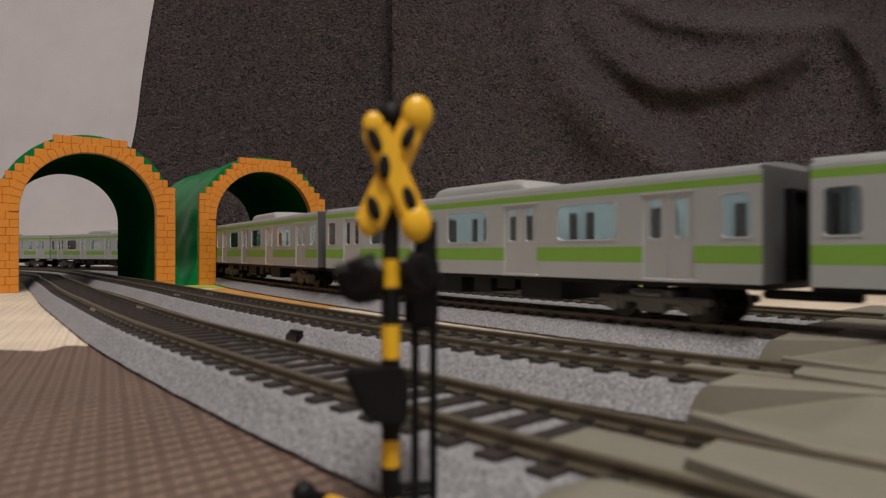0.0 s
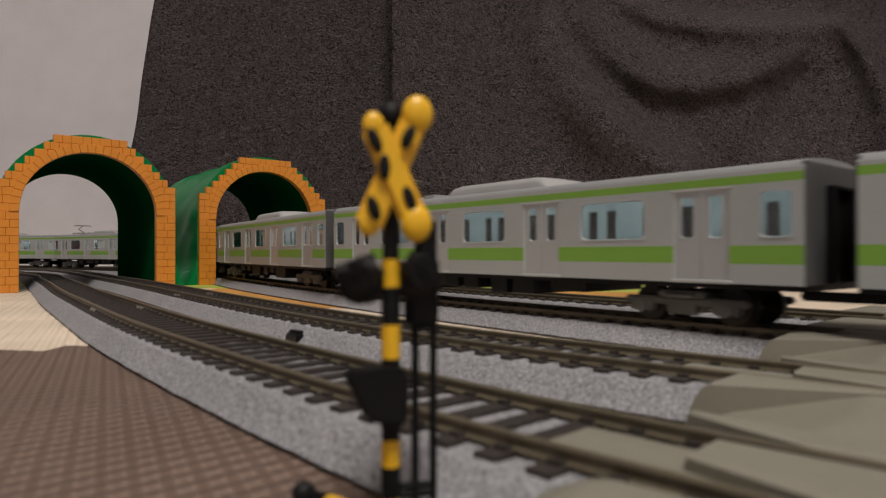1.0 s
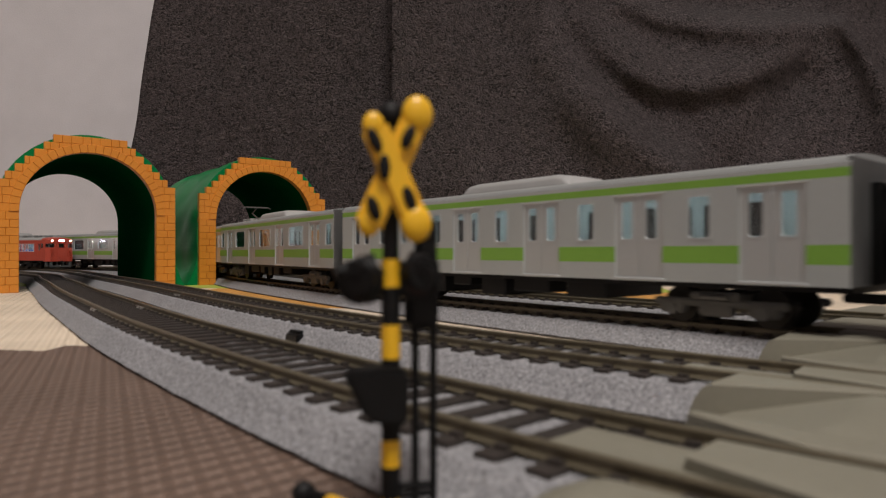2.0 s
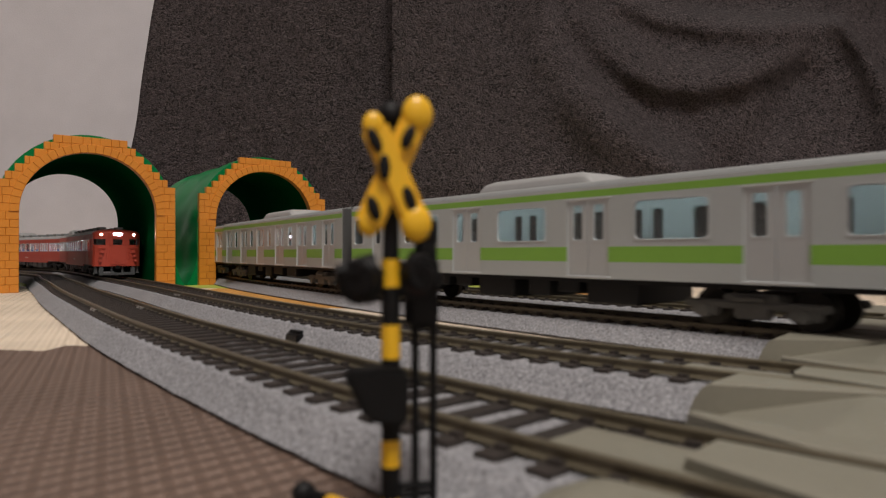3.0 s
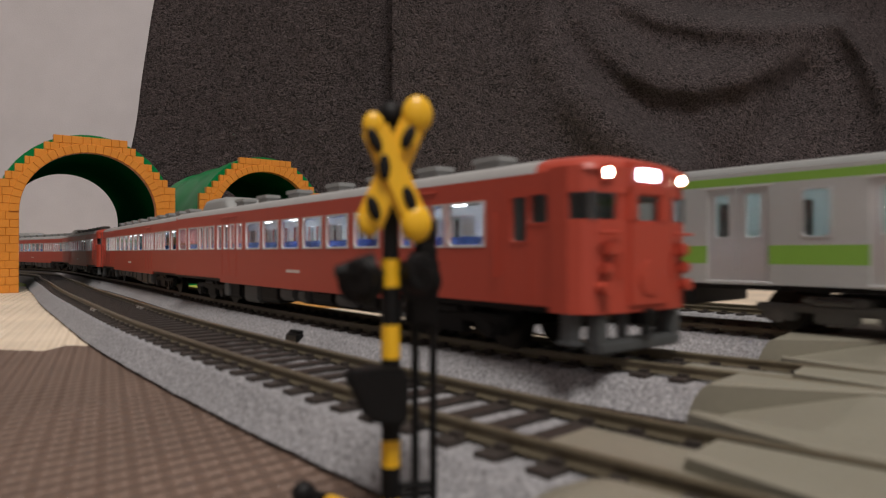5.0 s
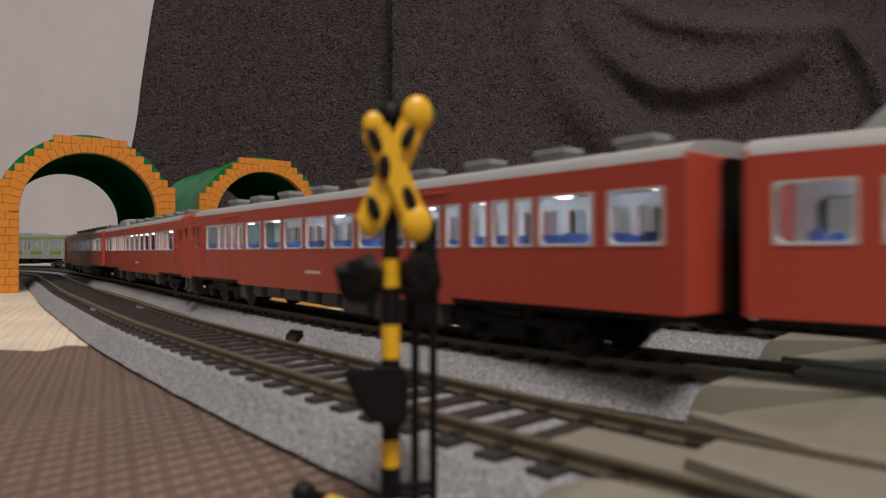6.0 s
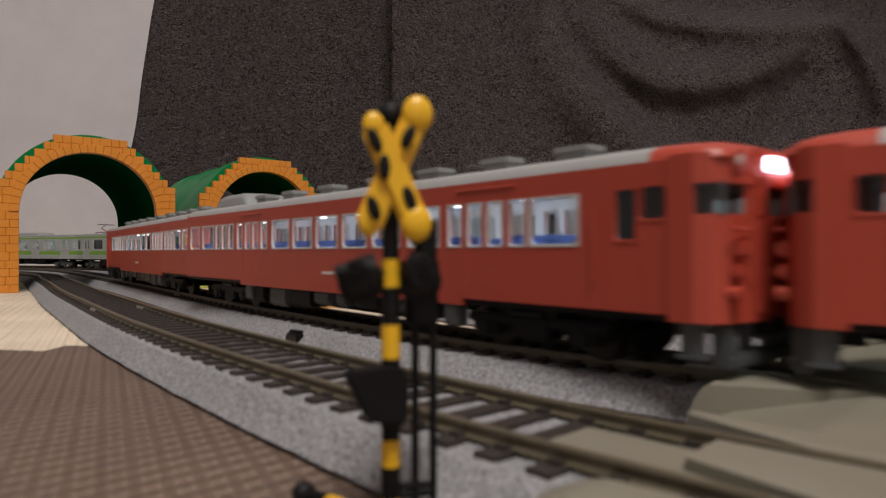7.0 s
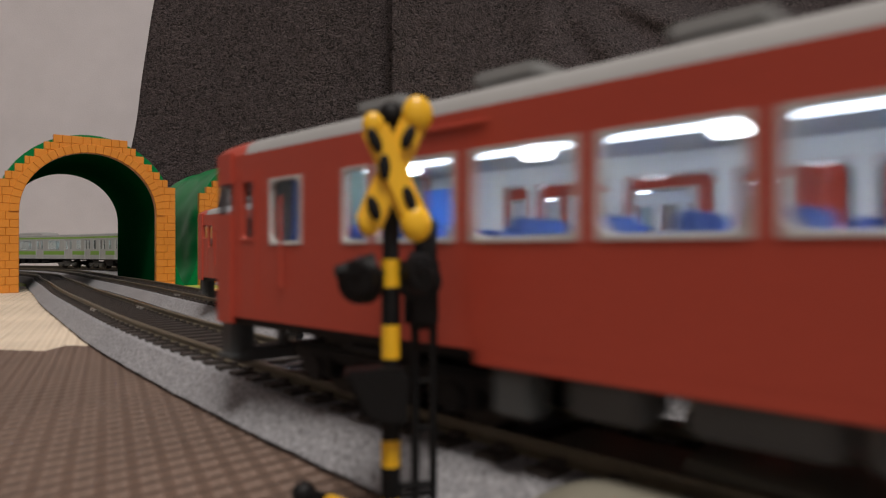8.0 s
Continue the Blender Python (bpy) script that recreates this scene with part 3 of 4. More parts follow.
    for side in (-1, 1):
        for i in range(rows):
            z0, z1 = i * C / rows + g, (i + 1) * C / rows - g
            cut = 8.0 if i % 2 else 5.6
            for x0, x1 in ((R, R + cut - g), (R + cut + g, 59.2)):
                block([(side * x0, z0), (side * x1, z0), (side * x1, z1), (side * x0, z1)], -2.0, 4)
    # stepped courses above the springing
    zs = [C + 5.65 * i for i in range(11)]
    for i, (z0, z1) in enumerate(zip(zs, zs[1:])):
        zz = (z0 + z1) / 2
        w = 59.2 if i < 4 else 59.2 - 5.8 * (i - 3)
        rr = R + 5.4
        xin = math.sqrt(max(0.0, rr * rr - (z1 - C) ** 2)) if z1 - C < rr else 0.0
        for side in (-1, 1):
            x = xin
            k = 0
            while x < w - 1.2:
                x1 = min(w, x + (5.6 if (i + k) % 2 else 7.6))
                if w - x1 < 2.5:
                    x1 = w
                block([(side * (x + g), z0 + g), (side * (x1 - g), z0 + g), (side * (x1 - g), z1 - g), (side * (x + g), z1 - g)], -1.6, 4)
                x = x1
                k += 1
    return t


def tunnels():
    t = tunnel_model()
    t.matrix_basis = pose(-0.2615, 0.483, 0, 0, 0, 36)
    t2 = copy_thing(t, pose(-0.163, 0.596, 0, 0, 0, 36))
    tagged(t2, "green plastic toy tunnel with an orange brick portal, commuter train inside")


# ---- railway cars (x runs along the car, base at rail top) ----
def side_wall(x0, x1, z0, z1, holes, y, thick, bands=()):
    """A wall in the x-z plane with openings (xa, xb, za, zb) and painted bands (za, zb, slot); the inner face takes slot 1."""
    bm = bmesh.new()
    xs = sorted({x0, x1, *[h[0] for h in holes], *[h[1] for h in holes]})
    zs = sorted({z0, z1, *[h[2] for h in holes], *[h[3] for h in holes], *[b[0] for b in bands], *[b[1] for b in bands]})
    sgn = 1 if y > 0 else -1
    yi = y - sgn * thick

    def quad(pts, slot):
        f = bm.faces.new([bm.verts.new((a * MM, b * MM, c * MM)) for a, b, c in pts])
        f.material_index = slot

    for xa, xb in zip(xs, xs[1:]):
        for za, zb in zip(zs, zs[1:]):
            mx, mz = (xa + xb) / 2, (za + zb) / 2
            if any(h[0] < mx < h[1] and h[2] < mz < h[3] for h in holes):
                continue
            slot = 0
            for b in bands:
                if b[0] < mz < b[1]:
                    slot = b[2]
            o = [(xa, y, za), (xb, y, za), (xb, y, zb), (xa, y, zb)]
            quad(o if sgn < 0 else o[::-1], slot)
            i = [(xa, yi, za), (xb, yi, za), (xb, yi, zb), (xa, yi, zb)]
            quad(i[::-1] if sgn < 0 else i, 1)
    for xa, xb, za, zb in [*holes, (x0, x1, z0, z1)]:
        for p, q in (((xa, za), (xb, za)), ((xb, za), (xb, zb)), ((xb, zb), (xa, zb)), ((xa, zb), (xa, za))):
            quad([(p[0], y, p[1]), (q[0], y, q[1]), (q[0], yi, q[1]), (p[0], yi, p[1])], 0)
    return bm


def window_frame(w, h, r, border, depth):
    """A ring round an opening with rounded inner corners, in the x-z plane, facing -y."""
    bm = bmesh.new()

    def rounded(hw, hh, rr):
        pts = []
        for sx, sz, a0 in ((1, 1, 0), (-1, 1, 90), (-1, -1, 180), (1, -1, 270)):
            for k in range(4):
                a = radians(a0 + 30 * k)
                pts.append((sx * (hw - rr) + rr * math.cos(a), sz * (hh - rr) + rr * math.sin(a)))
        return pts

    loops = []
    for hw, hh, rr, y in ((w / 2 + 0.15, h / 2 + 0.15, 0.12, 0.0), (w / 2 + 0.15, h / 2 + 0.15, 0.12, -depth), (w / 2 - border, h / 2 - border, r, -depth), (w / 2 - border - 0.1, h / 2 - border - 0.1, r, 0.25)):
        loops.append([bm.verts.new((x * MM, y * MM, z * MM)) for x, z in rounded(hw, hh, rr)])
    n = len(loops[0])
    for a, b in zip(loops, loops[1:]):
        for i in range(n):
            j = (i + 1) % n
            bm.faces.new((a[i], a[j], b[j], b[i]))
    bmesh.ops.recalc_face_normals(bm, faces=bm.faces)
    return bm


CACHE = {}


def add_window(car, x, z, w, h, y, frame_mat, glass, name="window"):
    """A framed pane on the car's side at height z (centre)."""
    key = (w, h, frame_mat.name, glass.name)
    side = -1 if y < 0 else 1
    m = pose(x * MM, y * MM, z * MM, 0, 0, 0 if side < 0 else 180)
    if key not in CACHE:
        f = part(name, window_frame(w, h, min(w, h) * 0.16, 0.26, 0.14), frame_mat, car)
        bm = bmesh.new()
        box(bm, -w / 2, w / 2, 0.25, 0.55, -h / 2, h / 2)
        p = part("pane", bm, glass, f)
        p.visible_shadow = False
        CACHE[key] = (f, p)
        f.matrix_basis = m
        return f
    f0, p0 = CACHE[key]
    f = part_again(f0, m, car)
    p = part_again(p0, Matrix(), f)
    p.visible_shadow = False
    return f


def bogie(car, x, grey):
    key = ("bogie", grey.name)
    if key not in CACHE:
        bms = []
        for s in (-1, 1):
            y0, y1 = sorted((s * 12.2, s * 14.6))
            bms += [rbox(-19, 19, y0, y1, 5.2, 7.4, 0.5), rbox(-17, -9, y0 - 0.2, y1 + 0.2, 3.0, 7.0, 0.6), rbox(9, 17, y0 - 0.2, y1 + 0.2, 3.0, 7.0, 0.6), rbox(-5, 5, y0, y1 + 0.4, 2.6, 6.4, 0.6),
                    rbox(-7.5, 7.5, y0 - 0.3, y1 + 0.6, 7.2, 9.4, 0.6), rod((-13, s * 12.0, 4.2), (-13, s * 15.2, 4.2), 1.7, 12), rod((13, s * 12.0, 4.2), (13, s * 15.2, 4.2), 1.7, 12),
                    rod((-4, s * 14.9, 8.0), (4, s * 14.9, 8.0), 0.8, 8)]
        bms.append(rbox(-8, 8, -12, 12, 5.2, 9.0, 0.6))
        b = part("bogie", join(*bms), grey, car)
        wh = []
        for wx in (-13, 13):
            w = part("wheelset", join(rod((wx, -9.6, 5.3), (wx, -7.4, 5.3), 5.3, 24), rod((wx, 7.4, 5.3), (wx, 9.6, 5.3), 5.3, 24), rod((wx, -7.5, 5.3), (wx, -6.9, 5.3), 6.0, 24),
                                      rod((wx, 6.9, 5.3), (wx, 7.5, 5.3), 6.0, 24), rod((wx, -12, 5.3), (wx, 12, 5.3), 1.2, 8)), WHEEL, b)
            wh.append(w)
        CACHE[key] = (b, wh)
        b.matrix_basis = pose(x * MM, 0, 0)
        return
    b0, wh = CACHE[key]
    b = part_again(b0, pose(x * MM, 0, 0), car)
    for w in wh:
        part_again(w, Matrix(), b)


def roof_profile(half, z0, crown, n=14):
    return [(half * math.cos(a) if abs(math.cos(a)) < 0.999 else math.copysign(half, math.cos(a)), z0 + (crown - z0) * math.sin(a) ** 0.62) for a in np.linspace(0, math.pi, n)]


def commuter_car(doors, panto):
    L, W, ZB, ZT = 115.4, 17.4, 12.0, 41.2
    car = tagged(new("commuter_train_car"), ("silver commuter train car with green bands and a raised pantograph" if panto else "silver commuter train car with green bands, six doors a side" if doors == 6 else "silver commuter train car with green bands, four doors a side"), "train car", "silver and green commuter train")
    if doors == 4:
        dx = [-88.5, -29.5, 29.5, 88.5]
        wins = [(-108.8, 8.4), (-59, 24), (0, 24), (59, 24), (108.8, 8.4)]
        dw = 16.4
    else:
        dx = [-97.5, -58.5, -19.5, 19.5, 58.5, 97.5]
        wins = [(-78, 6.6), (-39, 6.6), (0, 6.6), (39, 6.6), (78, 6.6)]
        dw = 16.4
    wz0, wz1 = 24.0, 36.0
    holes = [(x - w / 2, x + w / 2, wz0, wz1) for x, w in wins] + [(x - dw / 2, x + dw / 2, ZB + 0.6, 37.4) for x in dx]
    for s in (-1, 1):
        part("side_wall", side_wall(-L, L, ZB, ZT, holes, s * W, 0.9, [(17.3, 22.1, 2), (38.0, 40.2, 2)]), [SILVER, INSIDE, BAND], car, "silver side with two yellow-green bands")
        for x, w in wins:
            add_window(car, x, (wz0 + wz1) / 2, w, wz1 - wz0, s * W, DOOR_SILVER, GLASS_GREY)
        for x in dx:
            key = ("door",)
            m = pose(x * MM, s * (W - 0.5) * MM, 0, 0, 0, 0 if s < 0 else 180)
            if key not in CACHE:
                dhs = [(-6.3, -2.0, wz0, wz1), (2.0, 6.3, wz0, wz1)]
                d = part("door", join(side_wall(-dw / 2, -0.12, ZB + 0.6, 37.4, dhs[:1], -0.001, 0.6), side_wall(0.12, dw / 2, ZB + 0.6, 37.4, dhs[1:], -0.001, 0.6)), [DOOR_SILVER, INSIDE], car, "satin silver double sliding door")
                d.matrix_basis = m
                kids = []
                for hx in (-4.15, 4.15):
                    bm = bmesh.new()
                    box(bm, -2.1, 2.1, 0.2, 0.45, -6, 6)
                    g = part("pane", bm, GLASS_GREY, d)
                    g.visible_shadow = False
                    g.matrix_basis = pose(hx * MM, 0, 0.030)
                    fr = part("window_frame", window_frame(4.3, 12.0, 0.9, 0.3, 0.1), DOOR_SILVER, d)
                    fr.matrix_basis = pose(hx * MM, 0, 0.030)
                    kids += [g, fr]
                sill = part("sill", rbox(-dw / 2 - 0.6, dw / 2 + 0.6, -0.75, 0.3, ZB - 0.1, ZB + 0.8, 0.2, 1), DOOR_SILVER, d)
                rail = part("door_rail", rbox(-dw / 2 - 1.2, dw / 2 + 1.2, -0.6, 0.3, 37.2, 37.8, 0.15, 1), DOOR_SILVER, d)
                kids += [sill, rail]
                CACHE[key] = (d, kids)
            else:
                d0, kids = CACHE[key]
                d = part_again(d0, m, car)
                for k in kids:
                    o = part_again(k, k.matrix_basis, d)
                    o.visible_shadow = k.visible_shadow
    # end walls are coloured dark to stand for shade in the gap
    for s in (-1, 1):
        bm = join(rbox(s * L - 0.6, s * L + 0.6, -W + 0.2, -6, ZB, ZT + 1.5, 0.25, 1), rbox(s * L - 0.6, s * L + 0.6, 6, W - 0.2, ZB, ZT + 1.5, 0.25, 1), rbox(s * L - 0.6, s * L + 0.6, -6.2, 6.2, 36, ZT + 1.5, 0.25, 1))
        part("end_wall", bm, END_SHADE_GREY, car, "end wall in dark grey with its shade painted in")
        part("gangway", join(rbox(s * (L + 1.4) - 1.6, s * (L + 1.4) + 1.6, -6.4, -5.4, ZB + 0.6, 37, 0.3, 1), rbox(s * (L + 1.4) - 1.6, s * (L + 1.4) + 1.6, 5.4, 6.4, ZB + 0.6, 37, 0.3, 1), rbox(s * (L + 1.4) - 1.6, s * (L + 1.4) + 1.6, -6.4, 6.4, 36.2, 37.2, 0.3, 1), rbox(s * (L + 1) - 0.5, s * (L + 1) + 0.5, -5.6, 5.6, ZB + 0.4, 36.4, 0.2, 1)), BLACK, car, "black rubber gangway bellows")
        part("coupler", rbox(min(s * 108, s * 122), max(s * 108, s * 122), -2, 2, 7.5, 10, 0.5), BLACK, car)
    smooth(part("roof", lathe_x(roof_profile(W, ZT - 0.1, 44.2), -L - 0.3, L + 0.3), ROOF_GREY, car, "grey rounded roof"), 50)
    part("air_conditioner", smooth_bm(ac_unit(-27, 27, 12.5, 43.2, 47.8)), AC_GREY, car, "pale grey roof air conditioner")
    if panto:
        px = -78
        pan = part("pantograph", join(rod((px - 9, -7, 45.8), (px - 9, 7, 45.8), 0.6, 8), rod((px + 9, -7, 45.8), (px + 9, 7, 45.8), 0.6, 8), rod((px - 9.3, -6, 45.8), (px + 9.3, -6, 45.8), 0.6, 8), rod((px - 9.3, 6, 45.8), (px + 9.3, 6, 45.8), 0.6, 8)), AC_GREY, car, "grey metal pantograph frame")
        for ia, ib in ((-9, -6), (-9, 6), (9, -6), (9, 6)):
            part("insulator", rod((px + ia, ib, 43.2), (px + ia, ib, 45.6), 1.1, 10), AC_GREY, pan)
        part("pantograph_arm", join(rod((px + 8, 0, 46.0), (px - 9, 0, 51.2), 0.55, 8), rod((px - 9, 0, 51.2), (px + 3.2, 0, 55.2), 0.45, 8)), BOGIE, pan)
        part("pantograph_head", join(rod((px + 3, -9, 55.4), (px + 3, 9, 55.4), 0.5, 8), rod((px + 3, -9, 55.4), (px + 3, -11, 54.2), 0.4, 8), rod((px + 3, 9, 55.4), (px + 3, 11, 54.2), 0.4, 8), rbox(px + 2.6, px + 5.4, -8, 8, 54.8, 55.3, 0.15, 1)), BOGIE, pan)
        part("roof_box", join(rbox(-52, -44, -7, 5, 43.2, 46.0, 0.5), rbox(-62, -54, -7, -2, 43.0, 45.4, 0.5)), AC_GREY, car)
    # cabin
    bm = bmesh.new()
    box(bm, -L + 1, L - 1, -W + 1, W - 1, ZB + 0.8, ZB + 1.8)
    part("cabin_floor", bm, INSIDE, car)
    bm = bmesh.new()
    for y in (-6, 6):
        box(bm, -L + 6, L - 6, y - 0.7, y + 0.7, 40.0, 40.5)
    part("ceiling_strip", bm, LED_DIM, car, "dim white cabin light strip")
    edges = sorted([-L + 2] + [x + k for x in dx for k in (-8.6, 8.6)] + [L - 2])
    for s in (-1, 1):
        for a, b in zip(edges[::2], edges[1::2]):
            if b - a > 5:
                y0, y1 = sorted((s * (W - 1.2), s * (W - 6.5)))
                yb0, yb1 = sorted((s * (W - 1.2), s * (W - 2.2)))
                part("bench_seat", join(rbox(a, b, y0, y1, 16.5, 19.5, 0.5), rbox(a, b, yb0, yb1, 19, 24.5, 0.4)), SEAT_DARK, car)
    # under the floor
    bm = bmesh.new()
    box(bm, -L, L, -W + 0.7, W - 0.7, ZB - 1.4, ZB + 0.8)
    part("underframe", bm, BLACK, car)
    rng = random.Random(doors + (9 if panto else 0))
    x = -52.0
    while x < 48:
        w = rng.uniform(7, 20)
        d = rng.uniform(3.6, 7.4)
        part("underfloor_box", rbox(x, min(x + w, 54), -W + 1.5, W - 1.5, ZB - 1 - d, ZB - 1, 0.5, 1), BLACK, car)
        x += w + rng.uniform(1.5, 9)
    for x in (-81, 81):
        bogie(car, x, BOGIE)
    return car


def ac_unit(x0, x1, hw, z0, z1):
    """A low roof unit with sloped ends and rounded shoulders."""
    bm = bmesh.new()
    rows = []
    for x, k in ((x0 - 3, 0.0), (x0, 0.55), (x0 + 2.5, 0.9), (x0 + 6, 1.0), (x1 - 6, 1.0), (x1 - 2.5, 0.9), (x1, 0.55), (x1 + 3, 0.0)):
        rows.append([bm.verts.new((x * MM, y * MM, (z0 - 1.5 + (z1 - z0 + 1.5) * k * zz) * MM)) for y, zz in ((-hw, 0), (-hw, 0.62), (-hw * 0.93, 0.86), (-hw * 0.75, 0.97), (0, 1.0), (hw * 0.75, 0.97), (hw * 0.93, 0.86), (hw, 0.62), (hw, 0))])
    for a, b in zip(rows, rows[1:]):
        for i in range(8):
            bm.faces.new((a[i], a[i + 1], b[i + 1], b[i]))
    bmesh.ops.recalc_face_normals(bm, faces=bm.faces)
    return bm


def smooth_bm(bm):
    for f in bm.faces:
        f.smooth = True
    return bm


def diesel_car(with_unit, one_door=False):
    """A red diesel railcar, driver's cab at +x."""
    L, W, ZB, ZT = 118.8, 16.9, 9.9, 35.0
    car = tagged(new("diesel_railcar"), "vermilion red diesel railcar, grey roof, lit windows", "train car", "red diesel trains")
    k = L / 133.0
    wz0, wz1 = 21.2, 30.6
    wide = [(x / k, w / k) for x, w in ((86, 12), (46, 12.2), (30.5, 12.2), (15.5, 12.2), (0.5, 12.2), (-14.5, 12.2), (-29.5, 12.2), (-94.5, 12.6), (-109.5, 10.6))]
    slim = [(x / k, 4.6 / k) for x in (76.5, 57.5, -42, -62.5, -71, -77.5, -84)]
    leaf = [(x / k, 4.4 / k) for x in (70.2, 64, -49.2, -55.6)]
    crew = [(102 / k, 4.6 / k)]
    if one_door:
        wide = [(w / k, 12.8 / k) for w in (69.2, 54, 39, 24, 9, -6, -21, -36, -84, -100)] + [(95.4 / k, 7.8 / k)]
        slim, leaf, crew = [(79.6 / k, 4.8 / k), (-49 / k, 4.8 / k)], [(-59 / k, 4.4 / k), (-66 / k, 4.4 / k)], [(105.6 / k, 3.6 / k)]
    allw = [(x * k, w * k) for x, w in wide + slim + leaf]
    cx, cw = crew[0][0] * k, round(crew[0][1] * k, 2)
    holes = [(x - w / 2, x + w / 2, wz0, wz1) for x, w in allw] + [(x * k - w * k / 2, x * k + w * k / 2, 21.8, 31.0) for x, w in crew] + ([] if one_door else [(104.2, 109.8, 25.2, 31.2)])
    for s in (-1, 1):
        part("side_wall", side_wall(-L, 110.5, ZB, ZT, holes, s * W, 1.0), [RED, INSIDE], car, "vermilion painted side")
        part("skirt", join(rbox(-62, 60, min(s * W, s * (W - 1)), max(s * W, s * (W - 1)), ZB - 1.6, ZB + 0.3, 0.2, 1)), RED, car)
        for x, w in allw:
            add_window(car, x, (wz0 + wz1) / 2, round(w, 2), wz1 - wz0, s * W, INSIDE, GLASS)
        add_window(car, cx, 26.4, cw, 9.2, s * W, RED, GLASS, "crew_window")
        if one_door:
            y0, y1 = sorted((s * (W - 3.0), s * (W - 3.6)))
            part("blue_curtain", rbox(91.0, 98.2, y0, y1, 20.6, 31.0, 0.2, 1), CURTAIN, car, "blue curtain behind the window")
        else:
            add_window(car, 107, 28.2, 5.6, 6.0, s * W, RED, GLASS, "cab_side_window")
        for x in (67.1 / k, -52.4 / k):
            for o in (-8.2, 0, 8.2):
                part("door_seam", rbox(x * k + o * k - 0.18, x * k + o * k + 0.18, min(s * W, s * (W + 0.14)), max(s * W, s * (W + 0.14)), ZB + 1, 33.4, 0.05, 1), RED, car)
            part("door_head", rbox(x * k - 9, x * k + 9, min(s * W, s * (W + 0.3)), max(s * W, s * (W + 0.3)), 33.2, 33.7, 0.1, 1), RED, car)
        for o in (-3.4, 3.4):
            part("crew_door_seam", rbox(cx + o * cw / 4.6 - 0.15, cx + o * cw / 4.6 + 0.15, min(s * W, s * (W + 0.16)), max(s * W, s * (W + 0.16)), ZB + 1, 32.6, 0.05, 1), RED, car)
        part("crew_handrail", rod((95.8, s * (W + 0.5), 15), (95.8, s * (W + 0.5), 28), 0.25, 6), RED, car)
        for q in range(5):
            part("side_marking", rbox(-2 + q * 1.9, -0.5 + q * 1.9, min(s * W, s * (W + 0.08)), max(s * W, s * (W + 0.08)), 13.6, 14.5, 0.03, 1), WHITE_MARK, car)
    # plain end
    part("end_wall", join(rbox(-L - 0.5, -L + 0.6, -W + 0.05, -7, ZB, ZT + 1, 0.3, 1), rbox(-L - 0.5, -L + 0.6, 7, W - 0.05, ZB, ZT + 1, 0.3, 1), rbox(-L - 0.5, -L + 0.6, -7.1, 7.1, 34.4, ZT + 1, 0.3, 1)), RED, car)
    part("gangway", join(rbox(-L - 2.3, -L, -6.6, -5.4, ZB, 35, 0.4), rbox(-L - 2.3, -L, 5.4, 6.6, ZB, 35, 0.4), rbox(-L - 2.3, -L, -6.6, 6.6, 34.4, 35.6, 0.4), rbox(-L - 1.2, -L, -5.6, 5.6, ZB, 34.6, 0.2, 1)), BLACK, car, "black gangway bellows")
    # cab front: rounded corners, three panes, door in the middle
    prof = [(110.2, -W), (114.5, -W), (116.6, -W + 1.2), (118.2, -W + 3.6), (119.0, -7.2), (119.2, 0), (119.0, 7.2), (118.2, W - 3.6), (116.6, W - 1.2), (114.5, W), (110.2, W)]
    bm = bmesh.new()

    def strip(z0, z1, segs, slot=0, shrink0=0.0, shrink1=0.0):
        for i in segs:
            (xa, ya), (xb, yb) = prof[i], prof[i + 1]
            f = bm.faces.new([bm.verts.new((x * MM, y * MM, z * MM)) for x, y, z in ((xa, ya, z0), (xb, yb, z0), (xb - shrink1, yb, z1), (xa - shrink1, ya, z1))])
            f.material_index = slot

    strip(ZB - 1.0, 26.0, range(10))
    if not one_door:
        strip(26.0, 30.8, (0, 9))
    strip(30.8, 35.6, range(10))
    bmesh.ops.remove_doubles(bm, verts=bm.verts, dist=0.00001)
    bmesh.ops.recalc_face_normals(bm, faces=bm.faces)
    cabf = part("cab_front", bm, RED, car, "vermilion rounded cab front")
    so = cabf.modifiers.new("thickness", "SOLIDIFY")
    so.thickness, so.offset = 0.0008, 0
    for segs in (((0, 1, 2, 3), (6, 7, 8, 9)) if one_door else ((1, 2, 3), (6, 7, 8))):
        bm = bmesh.new()
        cols = [[bm.verts.new((prof[i][0] * MM, prof[i][1] * MM, z * MM)) for z in (25.9, 30.9)] for i in range(segs[0], segs[-1] + 2)]
        for p, q in zip(cols, cols[1:]):
            bm.faces.new((p[0], q[0], q[1], p[1]))
        bmesh.ops.recalc_face_normals(bm, faces=bm.faces)
        p = part("windscreen", bm, GLASS, car, "curved clear windscreen pane")
        so = p.modifiers.new("thickness", "SOLIDIFY")
        so.thickness, so.offset = 0.0004, 0
        p.visible_shadow = False
    for y in (-7.4, 7.4, -14.4, 14.4):
        xx = 118.9 if abs(y) < 8 else 118.0
        part("window_post", rbox(xx - 0.6, xx + 0.3, y - (1.3 if abs(y) < 8 else 0.3), y + (1.3 if abs(y) < 8 else 0.3), 25.6, 31.2, 0.1, 1), RED if abs(y) < 8 else UNDER_GREY, car)
    door = part("front_door", join(rbox(118.6, 120.0, -6.2, 6.2, ZB, 25.8, 0.4), rbox(118.6, 120.0, -6.2, -3.4, 25.6, 32.6, 0.4), rbox(118.6, 120.0, 3.4, 6.2, 25.6, 32.6, 0.4), rbox(118.6, 120.0, -6.2, 6.2, 30.6, 32.6, 0.4)), RED, car)
    bm = bmesh.new()
    box(bm, 119.3, 119.5, -3.5, 3.5, 25.6, 30.8)
